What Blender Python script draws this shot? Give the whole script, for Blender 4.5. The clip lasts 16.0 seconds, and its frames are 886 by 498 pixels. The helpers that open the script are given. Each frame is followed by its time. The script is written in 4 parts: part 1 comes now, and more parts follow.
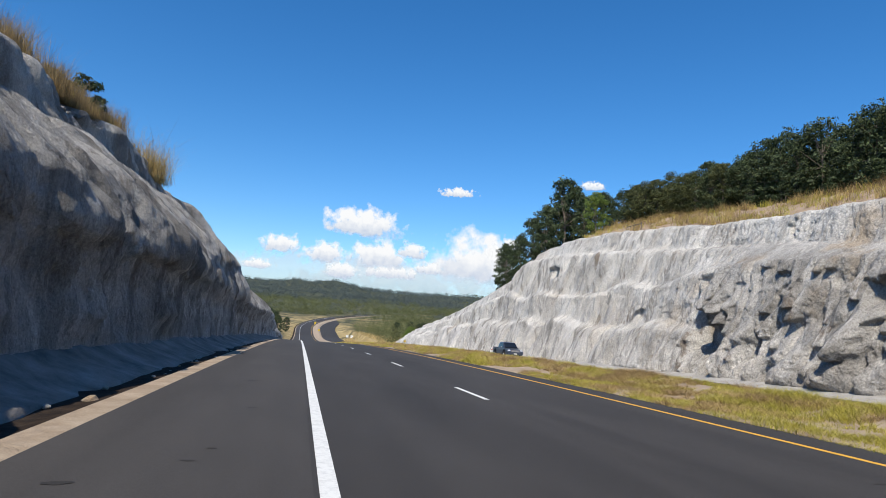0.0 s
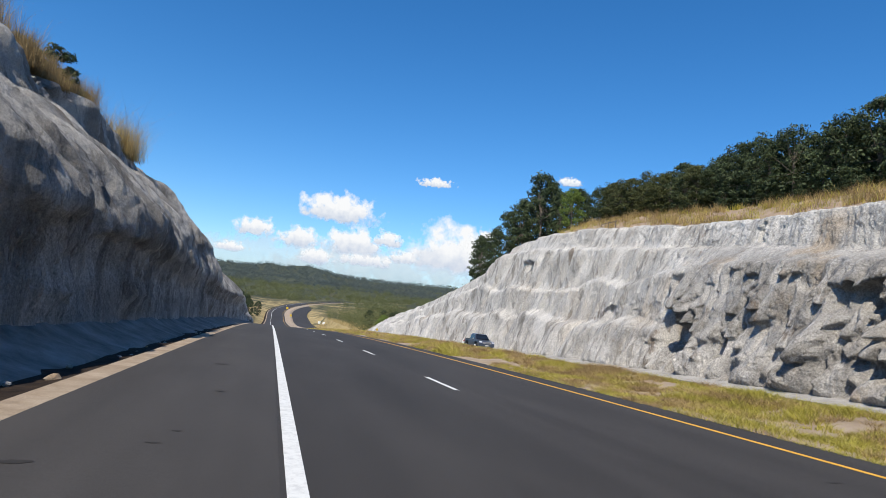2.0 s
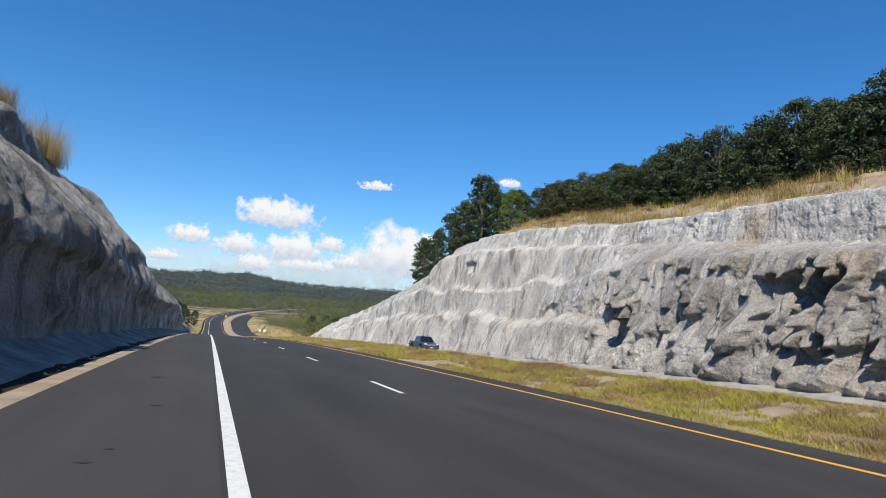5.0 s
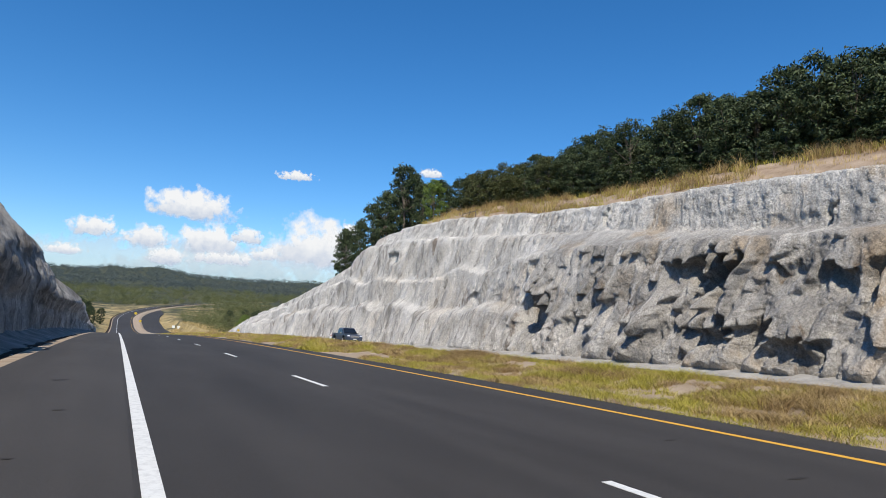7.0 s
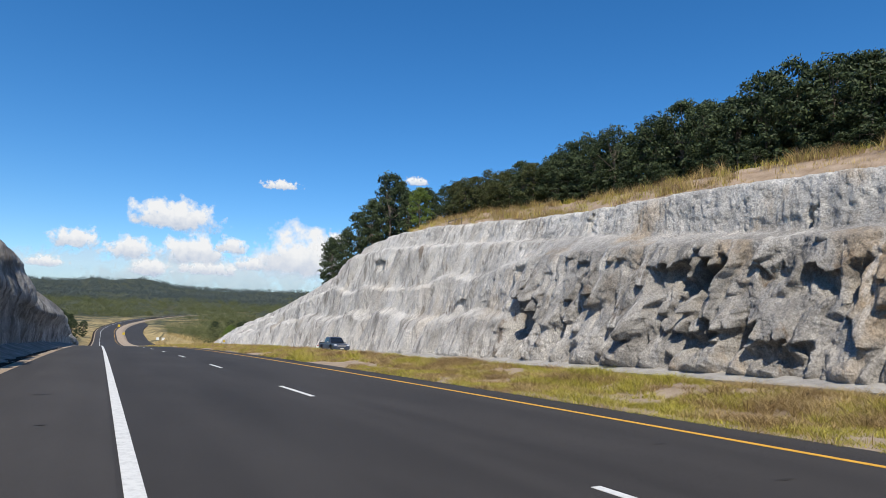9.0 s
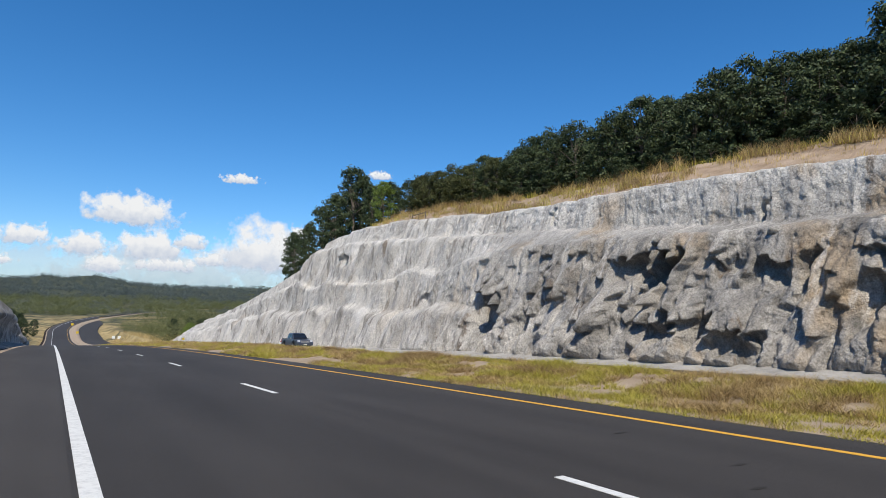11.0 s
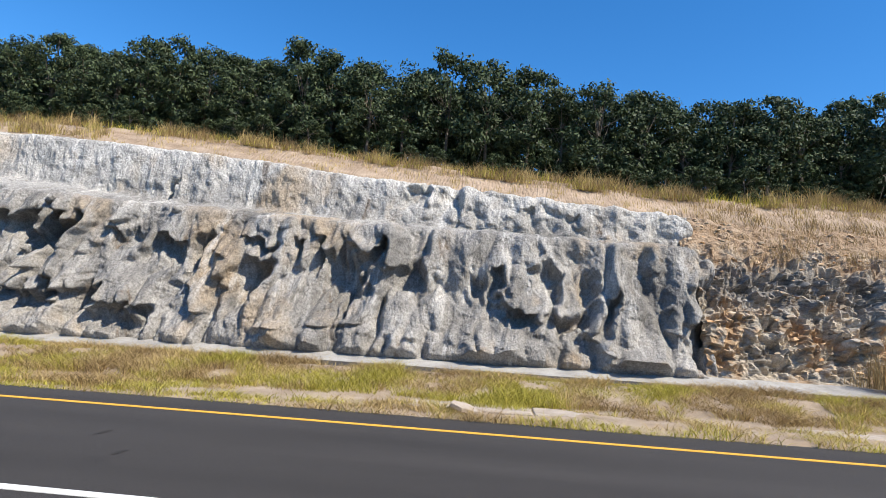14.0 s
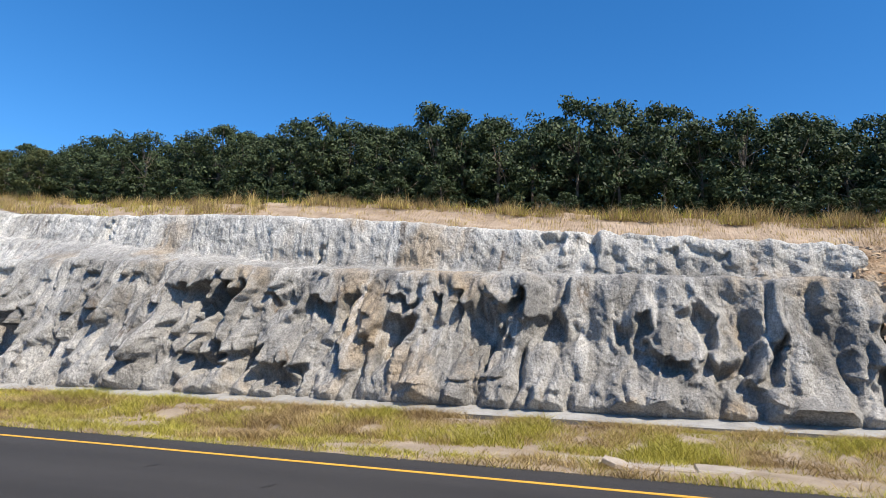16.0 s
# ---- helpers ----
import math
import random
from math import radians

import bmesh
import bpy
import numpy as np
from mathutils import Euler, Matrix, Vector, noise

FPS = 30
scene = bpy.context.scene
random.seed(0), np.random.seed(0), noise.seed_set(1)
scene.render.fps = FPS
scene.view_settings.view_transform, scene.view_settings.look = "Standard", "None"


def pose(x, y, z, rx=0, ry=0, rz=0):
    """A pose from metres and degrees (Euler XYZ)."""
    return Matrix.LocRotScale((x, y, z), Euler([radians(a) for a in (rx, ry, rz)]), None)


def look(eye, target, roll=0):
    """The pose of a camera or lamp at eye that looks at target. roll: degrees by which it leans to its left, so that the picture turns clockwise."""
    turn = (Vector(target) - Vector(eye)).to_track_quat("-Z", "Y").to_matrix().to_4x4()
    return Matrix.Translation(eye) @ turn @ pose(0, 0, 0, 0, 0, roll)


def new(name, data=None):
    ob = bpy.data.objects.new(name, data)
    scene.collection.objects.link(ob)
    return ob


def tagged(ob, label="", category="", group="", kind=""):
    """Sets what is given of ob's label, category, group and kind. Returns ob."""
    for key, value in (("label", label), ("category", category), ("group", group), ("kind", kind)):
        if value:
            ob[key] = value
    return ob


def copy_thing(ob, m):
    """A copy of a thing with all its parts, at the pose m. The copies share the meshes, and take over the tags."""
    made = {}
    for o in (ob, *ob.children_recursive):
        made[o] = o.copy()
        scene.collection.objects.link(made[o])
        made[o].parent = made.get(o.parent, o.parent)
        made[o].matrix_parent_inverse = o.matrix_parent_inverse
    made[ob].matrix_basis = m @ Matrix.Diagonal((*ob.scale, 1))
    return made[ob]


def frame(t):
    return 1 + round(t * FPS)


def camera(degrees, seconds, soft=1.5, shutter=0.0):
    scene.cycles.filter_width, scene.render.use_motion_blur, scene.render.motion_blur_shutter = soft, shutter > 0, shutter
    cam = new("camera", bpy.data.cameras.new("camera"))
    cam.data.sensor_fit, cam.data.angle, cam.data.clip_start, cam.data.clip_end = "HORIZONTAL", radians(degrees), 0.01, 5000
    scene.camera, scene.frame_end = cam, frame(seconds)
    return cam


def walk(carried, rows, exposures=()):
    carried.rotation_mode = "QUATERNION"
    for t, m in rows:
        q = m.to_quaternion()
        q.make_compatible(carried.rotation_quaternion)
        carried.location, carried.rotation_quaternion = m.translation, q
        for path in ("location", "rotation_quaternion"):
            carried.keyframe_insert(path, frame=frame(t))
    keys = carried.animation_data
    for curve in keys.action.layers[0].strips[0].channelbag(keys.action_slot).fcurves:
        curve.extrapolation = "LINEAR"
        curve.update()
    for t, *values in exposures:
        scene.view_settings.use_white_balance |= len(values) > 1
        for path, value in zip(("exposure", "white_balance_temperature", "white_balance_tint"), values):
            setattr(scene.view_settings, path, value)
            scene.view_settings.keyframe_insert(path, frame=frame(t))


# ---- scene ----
cam = camera(71.5, 16.0, soft=0.55)
PATH = [
    (0.0, pose(0.00, 0.00, 1.400, 96.71, -4.33, -12.93)),
    (0.5, pose(0.00, 0.00, 1.400, 96.06, -4.64, -13.63)),
    (1.0, pose(0.00, 0.00, 1.400, 95.67, -5.17, -15.17)),
    (1.5, pose(0.00, 0.00, 1.400, 95.62, -5.35, -15.29)),
    (2.0, pose(0.00, 0.00, 1.400, 96.03, -6.31, -15.44)),
    (2.5, pose(0.00, 0.00, 1.400, 95.88, -7.33, -16.01)),
    (3.0, pose(0.00, 0.00, 1.400, 96.67, -8.00, -17.39)),
    (3.2, pose(0.00, 0.00, 1.400, 98.17, -7.18, -17.53)),
    (5.3, pose(0.00, 0.00, 1.400, 96.41, -4.12, -21.29)),
    (5.5, pose(0.00, 0.00, 1.400, 96.59, -4.97, -22.98)),
    (6.0, pose(0.00, 0.00, 1.400, 96.23, -4.77, -24.45)),
    (6.5, pose(0.00, 0.00, 1.400, 96.24, -3.82, -26.08)),
    (7.0, pose(0.00, 0.00, 1.400, 96.29, -2.89, -27.72)),
    (7.5, pose(0.00, 0.00, 1.400, 96.53, -2.69, -28.27)),
    (8.0, pose(0.00, 0.00, 1.400, 96.23, -2.41, -28.40)),
    (8.2, pose(0.00, 0.00, 1.400, 96.42, -2.17, -28.14)),
    (10.3, pose(0.00, 0.00, 1.400, 97.22, -0.94, -31.16)),
    (10.5, pose(0.00, 0.00, 1.400, 96.77, -0.43, -31.02)),
    (11.0, pose(0.00, 0.00, 1.400, 96.60, -1.31, -32.19)),
    (11.5, pose(0.00, 0.00, 1.400, 95.16, -3.37, -33.97)),
    (12.0, pose(0.00, 0.00, 1.400, 95.35, -4.25, -40.17)),
    (12.5, pose(0.00, 0.00, 1.400, 96.79, -3.82, -51.46)),
    (13.0, pose(0.00, 0.00, 1.373, 96.16, -3.89, -64.25)),
    (13.5, pose(0.00, 0.00, 1.347, 97.89, -3.36, -75.62)),
    (14.0, pose(0.00, 0.00, 1.320, 97.27, -4.75, -84.88)),
    (14.5, pose(0.00, 0.00, 1.320, 98.19, -3.72, -86.02)),
    (15.0, pose(0.00, 0.00, 1.320, 99.65, -6.06, -82.86)),
    (15.5, pose(0.00, 0.00, 1.320, 97.44, -4.14, -73.25)),
    (16.0, pose(0.00, 0.00, 1.320, 101.10, -3.18, -71.86)),
]
walk(cam, PATH, exposures=[(0.0, 0.09), (5.5, 0.03), (8.0, -0.01), (10.5, -0.05), (11.5, -0.06), (12.5, 0.02), (13.0, 0.22), (13.5, 0.40), (15.0, 0.56), (16.0, 0.41)])

# ---- daylight ----
TO_SUN = Vector((-0.385, -0.58, 0.81)).normalized()
world = bpy.data.worlds.new("sky")
scene.world = world
world.use_nodes = True
wn = world.node_tree.nodes
sky = wn.new("ShaderNodeTexSky")
sky.sky_type = "NISHITA"
sky.sun_disc = False
sky.sun_elevation = math.asin(TO_SUN.z)
sky.sun_rotation = math.atan2(TO_SUN.x, TO_SUN.y)
sky.altitude = 200.0
sky.air_density = 1.0
sky.dust_density = 0.15
sky.ozone_density = 7.0
wn["Background"].inputs["Strength"].default_value = 0.147
rich = wn.new("ShaderNodeHueSaturation")
rich.inputs["Saturation"].default_value = 1.22
world.node_tree.links.new(sky.outputs[0], rich.inputs["Color"])
world.node_tree.links.new(rich.outputs[0], wn["Background"].inputs["Color"])
sun = new("sun", bpy.data.lights.new("sun", "SUN"))
sun.data.energy = 5.0
sun.data.angle = radians(0.53)
sun.data.color = (1.0, 0.92, 0.80)
sun.matrix_world = look((0, 0, 60), Vector((0, 0, 60)) - TO_SUN)


# ---- material helpers ----
def material(name, base, rough=0.9, metal=0.0, spec=0.3):
    m = bpy.data.materials.new(name)
    m.use_nodes = True
    b = m.node_tree.nodes["Principled BSDF"]
    b.inputs["Base Color"].default_value = (*base, 1)
    b.inputs["Roughness"].default_value = rough
    b.inputs["Metallic"].default_value = metal
    b.inputs["Specular IOR Level"].default_value = spec
    return m


class Graph:
    """Short ways to add nodes to a material."""

    def __init__(self, m):
        self.m, self.n, self.l = m, m.node_tree.nodes, m.node_tree.links
        self.bsdf = self.n["Principled BSDF"]
        self.out = self.n["Material Output"]
        self.geo = self.n.new("ShaderNodeNewGeometry")

    def put(self, socket, value):
        if isinstance(value, bpy.types.NodeSocket):
            self.l.new(value, socket)
        else:
            socket.default_value = value

    def pos(self, scale=(1, 1, 1)):
        k = self.n.new("ShaderNodeMapping")
        self.l.new(self.geo.outputs["Position"], k.inputs["Vector"])
        k.inputs["Scale"].default_value = scale
        return k.outputs[0]

    def noise(self, scale, detail=4, rough=0.55, vec=(1, 1, 1), warp=0.0):
        k = self.n.new("ShaderNodeTexNoise")
        self.l.new(self.pos(vec), k.inputs["Vector"])
        k.inputs["Scale"].default_value = scale
        k.inputs["Detail"].default_value = detail
        k.inputs["Roughness"].default_value = rough
        k.inputs["Distortion"].default_value = warp
        return k.outputs["Fac"]

    def ramp(self, fac, *stops):
        k = self.n.new("ShaderNodeValToRGB")
        self.put(k.inputs["Fac"], fac)
        e = k.color_ramp.elements
        while len(e) < len(stops):
            e.new(0.5)
        for el, (p, c) in zip(e, stops):
            el.position = p
            el.color = (*c, 1) if isinstance(c, tuple) else (c, c, c, 1)
        return k.outputs["Color"]

    def mix(self, fac, a, b, how="MIX"):
        k = self.n.new("ShaderNodeMix")
        k.data_type, k.blend_type = "RGBA", how
        self.put(k.inputs["Factor"], fac)
        for s, v in ((k.inputs["A"], a), (k.inputs["B"], b)):
            self.put(s, (*v, 1) if isinstance(v, tuple) else v)
        return k.outputs["Result"]

    def math(self, how, a, b=0.5, c=0.5):
        k = self.n.new("ShaderNodeMath")
        k.operation = how
        for s, v in zip(k.inputs, (a, b, c)):
            self.put(s, v)
        return k.outputs[0]

    def color(self, c):
        self.put(self.bsdf.inputs["Base Color"], c)

    def bump(self, height, strength=0.5, distance=0.02, below=None):
        k = self.n.new("ShaderNodeBump")
        k.inputs["Strength"].default_value = strength
        k.inputs["Distance"].default_value = distance
        self.put(k.inputs["Height"], height)
        if below is not None:
            self.l.new(below, k.inputs["Normal"])
        self.l.new(k.outputs[0], self.bsdf.inputs["Normal"])
        return k.outputs[0]


def shotcrete_material():
    m = material("sprayed_concrete", (0.4, 0.39, 0.37), 0.92, spec=0.25)
    g = Graph(m)
    # near lower face: weathered grey, darkened further for the shade in its hollows
    pale_tone = g.ramp(g.noise(0.35, 5, 0.6), (0.34, (0.48, 0.457, 0.42)), (0.58, (0.74, 0.707, 0.65)))
    shaded_tone = g.ramp(g.noise(0.35, 5, 0.65), (0.33, (0.20, 0.187, 0.166)), (0.60, (0.475, 0.445, 0.398)))
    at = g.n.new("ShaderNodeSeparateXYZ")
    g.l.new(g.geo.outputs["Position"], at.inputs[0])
    # distance along the wall and height choose between the two tones
    tone_mix = g.math("ADD", at.outputs[1], g.math("MULTIPLY", g.math("SUBTRACT", g.noise(0.18, 4, 0.6), 0.5), 44.0))
    tone_mix = g.math("MAXIMUM", g.math("MULTIPLY", g.math("SUBTRACT", tone_mix, 29.0), 0.045), g.math("MULTIPLY", g.math("SUBTRACT", at.outputs[2], 6.4), 0.3))
    c = g.mix(g.ramp(tone_mix, (0.0, 0.0), (1.0, 1.0)), shaded_tone, pale_tone)
    streak = g.ramp(g.noise(1.9, 6, 0.7, (0.08, 1.0, 0.08)), (0.52, 0.0), (0.61, 1.0))
    far = g.ramp(g.math("MULTIPLY", g.math("SUBTRACT", at.outputs[1], 24.0), 0.04), (0.0, 0.22), (1.0, 1.0))
    c = g.mix(g.math("MULTIPLY", g.math("MULTIPLY", streak, far), 0.62), c, (0.17, 0.157, 0.14))
    ochre = g.ramp(g.noise(0.22, 4, 0.6, (1, 1, 0.5)), (0.54, 0.0), (0.64, 1.0))
    ochre = g.math("MULTIPLY", ochre, g.math("SUBTRACT", 1.0, g.math("MULTIPLY", far, 0.75)))
    c = g.mix(g.math("MULTIPLY", ochre, 0.7), c, (0.50, 0.365, 0.22))
    rust = g.ramp(g.noise(0.55, 5, 0.7, (1, 1, 0.3)), (0.60, 0.0), (0.68, 1.0))
    c = g.mix(g.math("MULTIPLY", rust, 0.7), c, (0.16, 0.105, 0.06))
    pale = g.ramp(g.noise(1.1, 6, 0.7, (0.2, 1, 0.2)), (0.55, 0.0), (0.66, 1.0))
    c = g.mix(g.math("MULTIPLY", pale, 0.62), c, (0.80, 0.76, 0.695))
    speck = g.ramp(g.noise(9, 6, 0.85), (0.38, 0.45), (0.60, 1.22))
    c = g.mix(0.8, c, speck, "MULTIPLY")
    g.color(c)
    b = g.bump(g.noise(6.5, 4, 0.7), 1.0, 0.20)
    b = g.bump(g.noise(2.6, 5, 0.65, (0.4, 1, 0.4)), 0.5, 0.12, b)
    g.bump(g.math("MULTIPLY", g.noise(2.4, 5, 0.65, (0.1, 1, 0.1)), far), 0.9, 0.32, b)
    return m


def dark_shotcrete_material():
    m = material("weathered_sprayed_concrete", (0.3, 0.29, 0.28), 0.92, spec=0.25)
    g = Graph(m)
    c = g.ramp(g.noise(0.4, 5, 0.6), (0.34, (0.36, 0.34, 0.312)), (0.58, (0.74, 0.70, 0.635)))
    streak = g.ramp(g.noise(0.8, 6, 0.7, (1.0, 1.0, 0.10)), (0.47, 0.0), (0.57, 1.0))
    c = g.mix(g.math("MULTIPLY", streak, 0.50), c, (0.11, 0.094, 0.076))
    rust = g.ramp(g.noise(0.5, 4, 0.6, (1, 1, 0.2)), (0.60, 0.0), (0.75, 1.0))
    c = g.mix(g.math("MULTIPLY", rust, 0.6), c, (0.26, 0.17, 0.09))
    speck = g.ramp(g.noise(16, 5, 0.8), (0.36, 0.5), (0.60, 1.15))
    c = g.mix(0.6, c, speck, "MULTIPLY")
    g.color(c)
    b = g.bump(g.noise(9, 6, 0.85), 1.0, 0.18)
    b = g.bump(g.noise(3.4, 5, 0.65, (1, 1, 0.5)), 0.9, 0.28, b)
    g.bump(g.noise(4.0, 4, 0.6, (1, 1, 0.2)), 0.35, 0.12, b)
    return m


def asphalt_material(name, tone):
    m = material(name, (tone, tone, tone), 0.85, spec=0.3)
    g = Graph(m)
    lo, hi = tone * 0.82, tone * 1.2
    c = g.ramp(g.noise(0.45, 5, 0.6, (1, 0.25, 1)), (0.3, (lo, lo * 0.91, lo * 0.83)), (0.7, (hi, hi * 0.91, hi * 0.83)))
    wheel = g.ramp(g.noise(0.9, 3, 0.5, (1, 0.02, 1)), (0.40, 0.8), (0.60, 1.0))
    c = g.mix(0.8, c, wheel, "MULTIPLY")
    spots = g.ramp(g.noise(1.6, 4, 0.6, (1, 0.6, 1)), (0.68, 0.0), (0.78, 1.0))
    c = g.mix(g.math("MULTIPLY", spots, 0.35), c, (tone * 0.4, tone * 0.38, tone * 0.36))
    grit = g.ramp(g.noise(60, 6, 0.9), (0.30, 0.45), (0.70, 1.5))
    c = g.mix(0.8, c, grit, "MULTIPLY")
    g.color(c)
    b = g.bump(g.noise(120, 4, 0.8), 0.5, 0.01)
    g.bump(g.noise(1.2, 4, 0.5), 0.25, 0.03, b)
    return m


def paint_material(name, base):
    m = material(name, base, 0.7, spec=0.35)
    g = Graph(m)
    worn = g.ramp(g.noise(9, 6, 0.75), (0.30, 0.72), (0.55, 1.0))
    c = g.mix(1.0, base, worn, "MULTIPLY")
    g.color(c)
    g.bump(g.noise(120, 3, 0.8), 0.3, 0.006)
    return m


def soil_material(name, dark, light, scale=0.8, tread=0.0):
    m = material(name, light, 0.95, spec=0.15)
    g = Graph(m)
    c = g.ramp(g.noise(scale, 7, 0.65), (0.32, dark), (0.68, light))
    grit = g.ramp(g.noise(45, 4, 0.8), (0.25, 0.6), (0.75, 1.25))
    c = g.mix(0.7, c, grit, "MULTIPLY")
    g.color(c)
    b = g.bump(g.noise(6, 6, 0.7), 0.7, 0.08)
    b = g.bump(g.noise(50, 3, 0.7), 0.4, 0.02, b)
    if tread:
        g.bump(g.noise(1.0, 2, 0.4, (1.3, 6.5, 0.0)), 0.9, tread, b)
    return m


def leaf_material(name, dark, light, glow=0.25, own=0.7, patch=0.6):
    """Leaves that let part of the light through; each blade or leaf has its own tone."""
    m = material(name, dark, 0.6, spec=0.25)
    g = Graph(m)
    tone = g.math("ADD", g.math("MULTIPLY", g.geo.outputs["Random Per Island"], own), g.math("MULTIPLY", g.noise(patch, 3, 0.6), 1.0 - own))
    c = g.ramp(tone, (0.1, dark), (0.9, light))
    g.color(c)
    tr = g.n.new("ShaderNodeBsdfTranslucent")
    g.l.new(c, tr.inputs["Color"])
    mx = g.n.new("ShaderNodeMixShader")
    mx.inputs[0].default_value = glow
    g.l.new(g.bsdf.outputs[0], mx.inputs[1])
    g.l.new(tr.outputs[0], mx.inputs[2])
    g.l.new(mx.outputs[0], g.out.inputs["Surface"])
    return m


def valley_material():
    m = material("valley_ground", (0.1, 0.1, 0.05), 0.95, spec=0.1)
    g = Graph(m)
    wood = g.ramp(g.noise(0.012, 6, 0.65), (0.35, (0.055, 0.066, 0.048)), (0.62, (0.10, 0.11, 0.07)))
    field = g.ramp(g.noise(0.006, 3, 0.5, warp=1.0), (0.54, 0.0), (0.60, 1.0))
    c = g.mix(g.math("MULTIPLY", field, 0.3), wood, (0.17, 0.15, 0.07))
    at = g.n.new("ShaderNodeSeparateXYZ")
    g.l.new(g.geo.outputs["Position"], at.inputs[0])
    near = g.math("ADD", g.math("MULTIPLY", g.math("SUBTRACT", 780.0, at.outputs[1]), 0.0022), g.math("MULTIPLY", g.math("SUBTRACT", g.noise(0.03, 5, 0.65), 0.5), 3.0))
    c = g.mix(g.ramp(near, (0.1, 0.0), (0.7, 1.0)), c, (0.40, 0.31, 0.15))
    tree = g.ramp(g.noise(0.12, 5, 0.75), (0.35, 0.5), (0.65, 1.25))
    c = g.mix(0.9, c, tree, "MULTIPLY")
    g.color(c)
    g.bump(g.noise(0.15, 5, 0.7), 0.8, 3.0)
    return m


def rock_material(name):
    """Layered grey and cream rock with orange seams, under stony brown soil."""
    m = material(name, (0.3, 0.25, 0.19), 0.95, spec=0.15)
    g = Graph(m)
    grey = g.ramp(g.noise(1.1, 6, 0.7, (1, 0.6, 2.2)), (0.34, (0.17, 0.145, 0.115)), (0.48, (0.48, 0.41, 0.315)), (0.62, (0.74, 0.64, 0.50)))
    seam = g.ramp(g.noise(0.45, 5, 0.65, (1, 1, 1.3)), (0.47, 0.0), (0.57, 1.0))
    c = g.mix(g.math("MULTIPLY", seam, 0.7), grey, (0.50, 0.30, 0.14))
    at = g.n.new("ShaderNodeSeparateXYZ")
    g.l.new(g.geo.outputs["Position"], at.inputs[0])
    edge = g.math("ADD", at.outputs[2], g.math("MULTIPLY", g.math("SUBTRACT", g.noise(0.5, 5, 0.7), 0.5), 4.0))
    shale = g.math("MULTIPLY", g.ramp(g.math("MULTIPLY", edge, 0.125), (3.0 / 8, 0.0), (3.9 / 8, 1.0), (5.2 / 8, 1.0), (5.8 / 8, 0.0)), 0.8)
    c = g.mix(shale, c, g.ramp(g.noise(2.2, 6, 0.75, (1, 0.6, 2.5)), (0.38, (0.09, 0.082, 0.072)), (0.60, (0.42, 0.38, 0.325))))
    soil = g.ramp(g.noise(1.4, 6, 0.7), (0.34, (0.28, 0.18, 0.10)), (0.66, (0.54, 0.40, 0.27)))
    c = g.mix(g.ramp(g.math("MULTIPLY", g.math("SUBTRACT", edge, 5.4), 0.8), (0.0, 0.0), (1.0, 1.0)), c, soil)
    c = g.mix(0.8, c, g.ramp(g.noise(14, 6, 0.8), (0.30, 0.5), (0.66, 1.2)), "MULTIPLY")
    g.color(c)
    b = g.bump(g.noise(9, 6, 0.75, (1, 0.7, 1.6)), 0.9, 0.12)
    g.bump(g.noise(40, 3, 0.7), 0.5, 0.02, b)
    return m


def rock_piece_material():
    m = material("rock_piece", (0.3, 0.24, 0.18), 0.95, spec=0.15)
    g = Graph(m)
    info = g.n.new("ShaderNodeObjectInfo")
    c = g.ramp(info.outputs["Random"], (0.0, (0.17, 0.145, 0.115)), (0.35, (0.38, 0.30, 0.21)), (0.6, (0.60, 0.48, 0.34)), (1.0, (0.52, 0.29, 0.13)))
    c = g.mix(0.7, c, g.ramp(g.noise(6, 5, 0.7), (0.3, 0.6), (0.7, 1.2)), "MULTIPLY")
    g.color(c)
    g.bump(g.noise(12, 5, 0.7), 0.6, 0.06)
    return m


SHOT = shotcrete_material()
SHOT_DARK = dark_shotcrete_material()
ASPHALT = asphalt_material("asphalt", 0.050)
ASPHALT_SHOULDER = asphalt_material("shoulder_asphalt", 0.062)
WHITE = paint_material("white_line_paint", (0.74, 0.74, 0.70))
YELLOW = paint_material("yellow_line_paint", (0.78, 0.42, 0.05))
CONCRETE = soil_material("pale_concrete", (0.30, 0.285, 0.26), (0.48, 0.455, 0.41), 1.2)
# left apron's concrete, with the wall's shade over it put into the colour
APRON_SHADED = soil_material("shaded_apron_concrete", (0.15, 0.138, 0.122), (0.36, 0.335, 0.30), 0.9)
SLAB = soil_material("weathered_slab_concrete", (0.40, 0.33, 0.26), (0.60, 0.52, 0.43), 1.4)
SAND = soil_material("sandy_verge_soil", (0.31, 0.235, 0.16), (0.48, 0.385, 0.285), 1.5)
# near-black ditch ground, far darker than the other soils
DITCH = soil_material("dark_ditch_ground", (0.018, 0.013, 0.010), (0.055, 0.038, 0.026), 2.5)
SOIL = soil_material("bare_orange_soil", (0.28, 0.20, 0.13), (0.48, 0.37, 0.27), 0.7, 0.14)
ROCK = rock_material("broken_rock")
VALLEY = valley_material()
STUBBLE = soil_material("dry_stubble_ground", (0.22, 0.16, 0.085), (0.40, 0.30, 0.17), 0.5)
DRY = leaf_material("dry_grass", (0.28, 0.20, 0.075), (0.70, 0.53, 0.235), 0.3)
STRAW = leaf_material("straw_grass", (0.17, 0.115, 0.05), (0.45, 0.32, 0.145), 0.3)
GREEN = leaf_material("green_grass", (0.20, 0.19, 0.028), (0.66, 0.575, 0.115), 0.35)
BROWN = leaf_material("dead_brown_grass", (0.15, 0.098, 0.042), (0.50, 0.355, 0.165), 0.25)
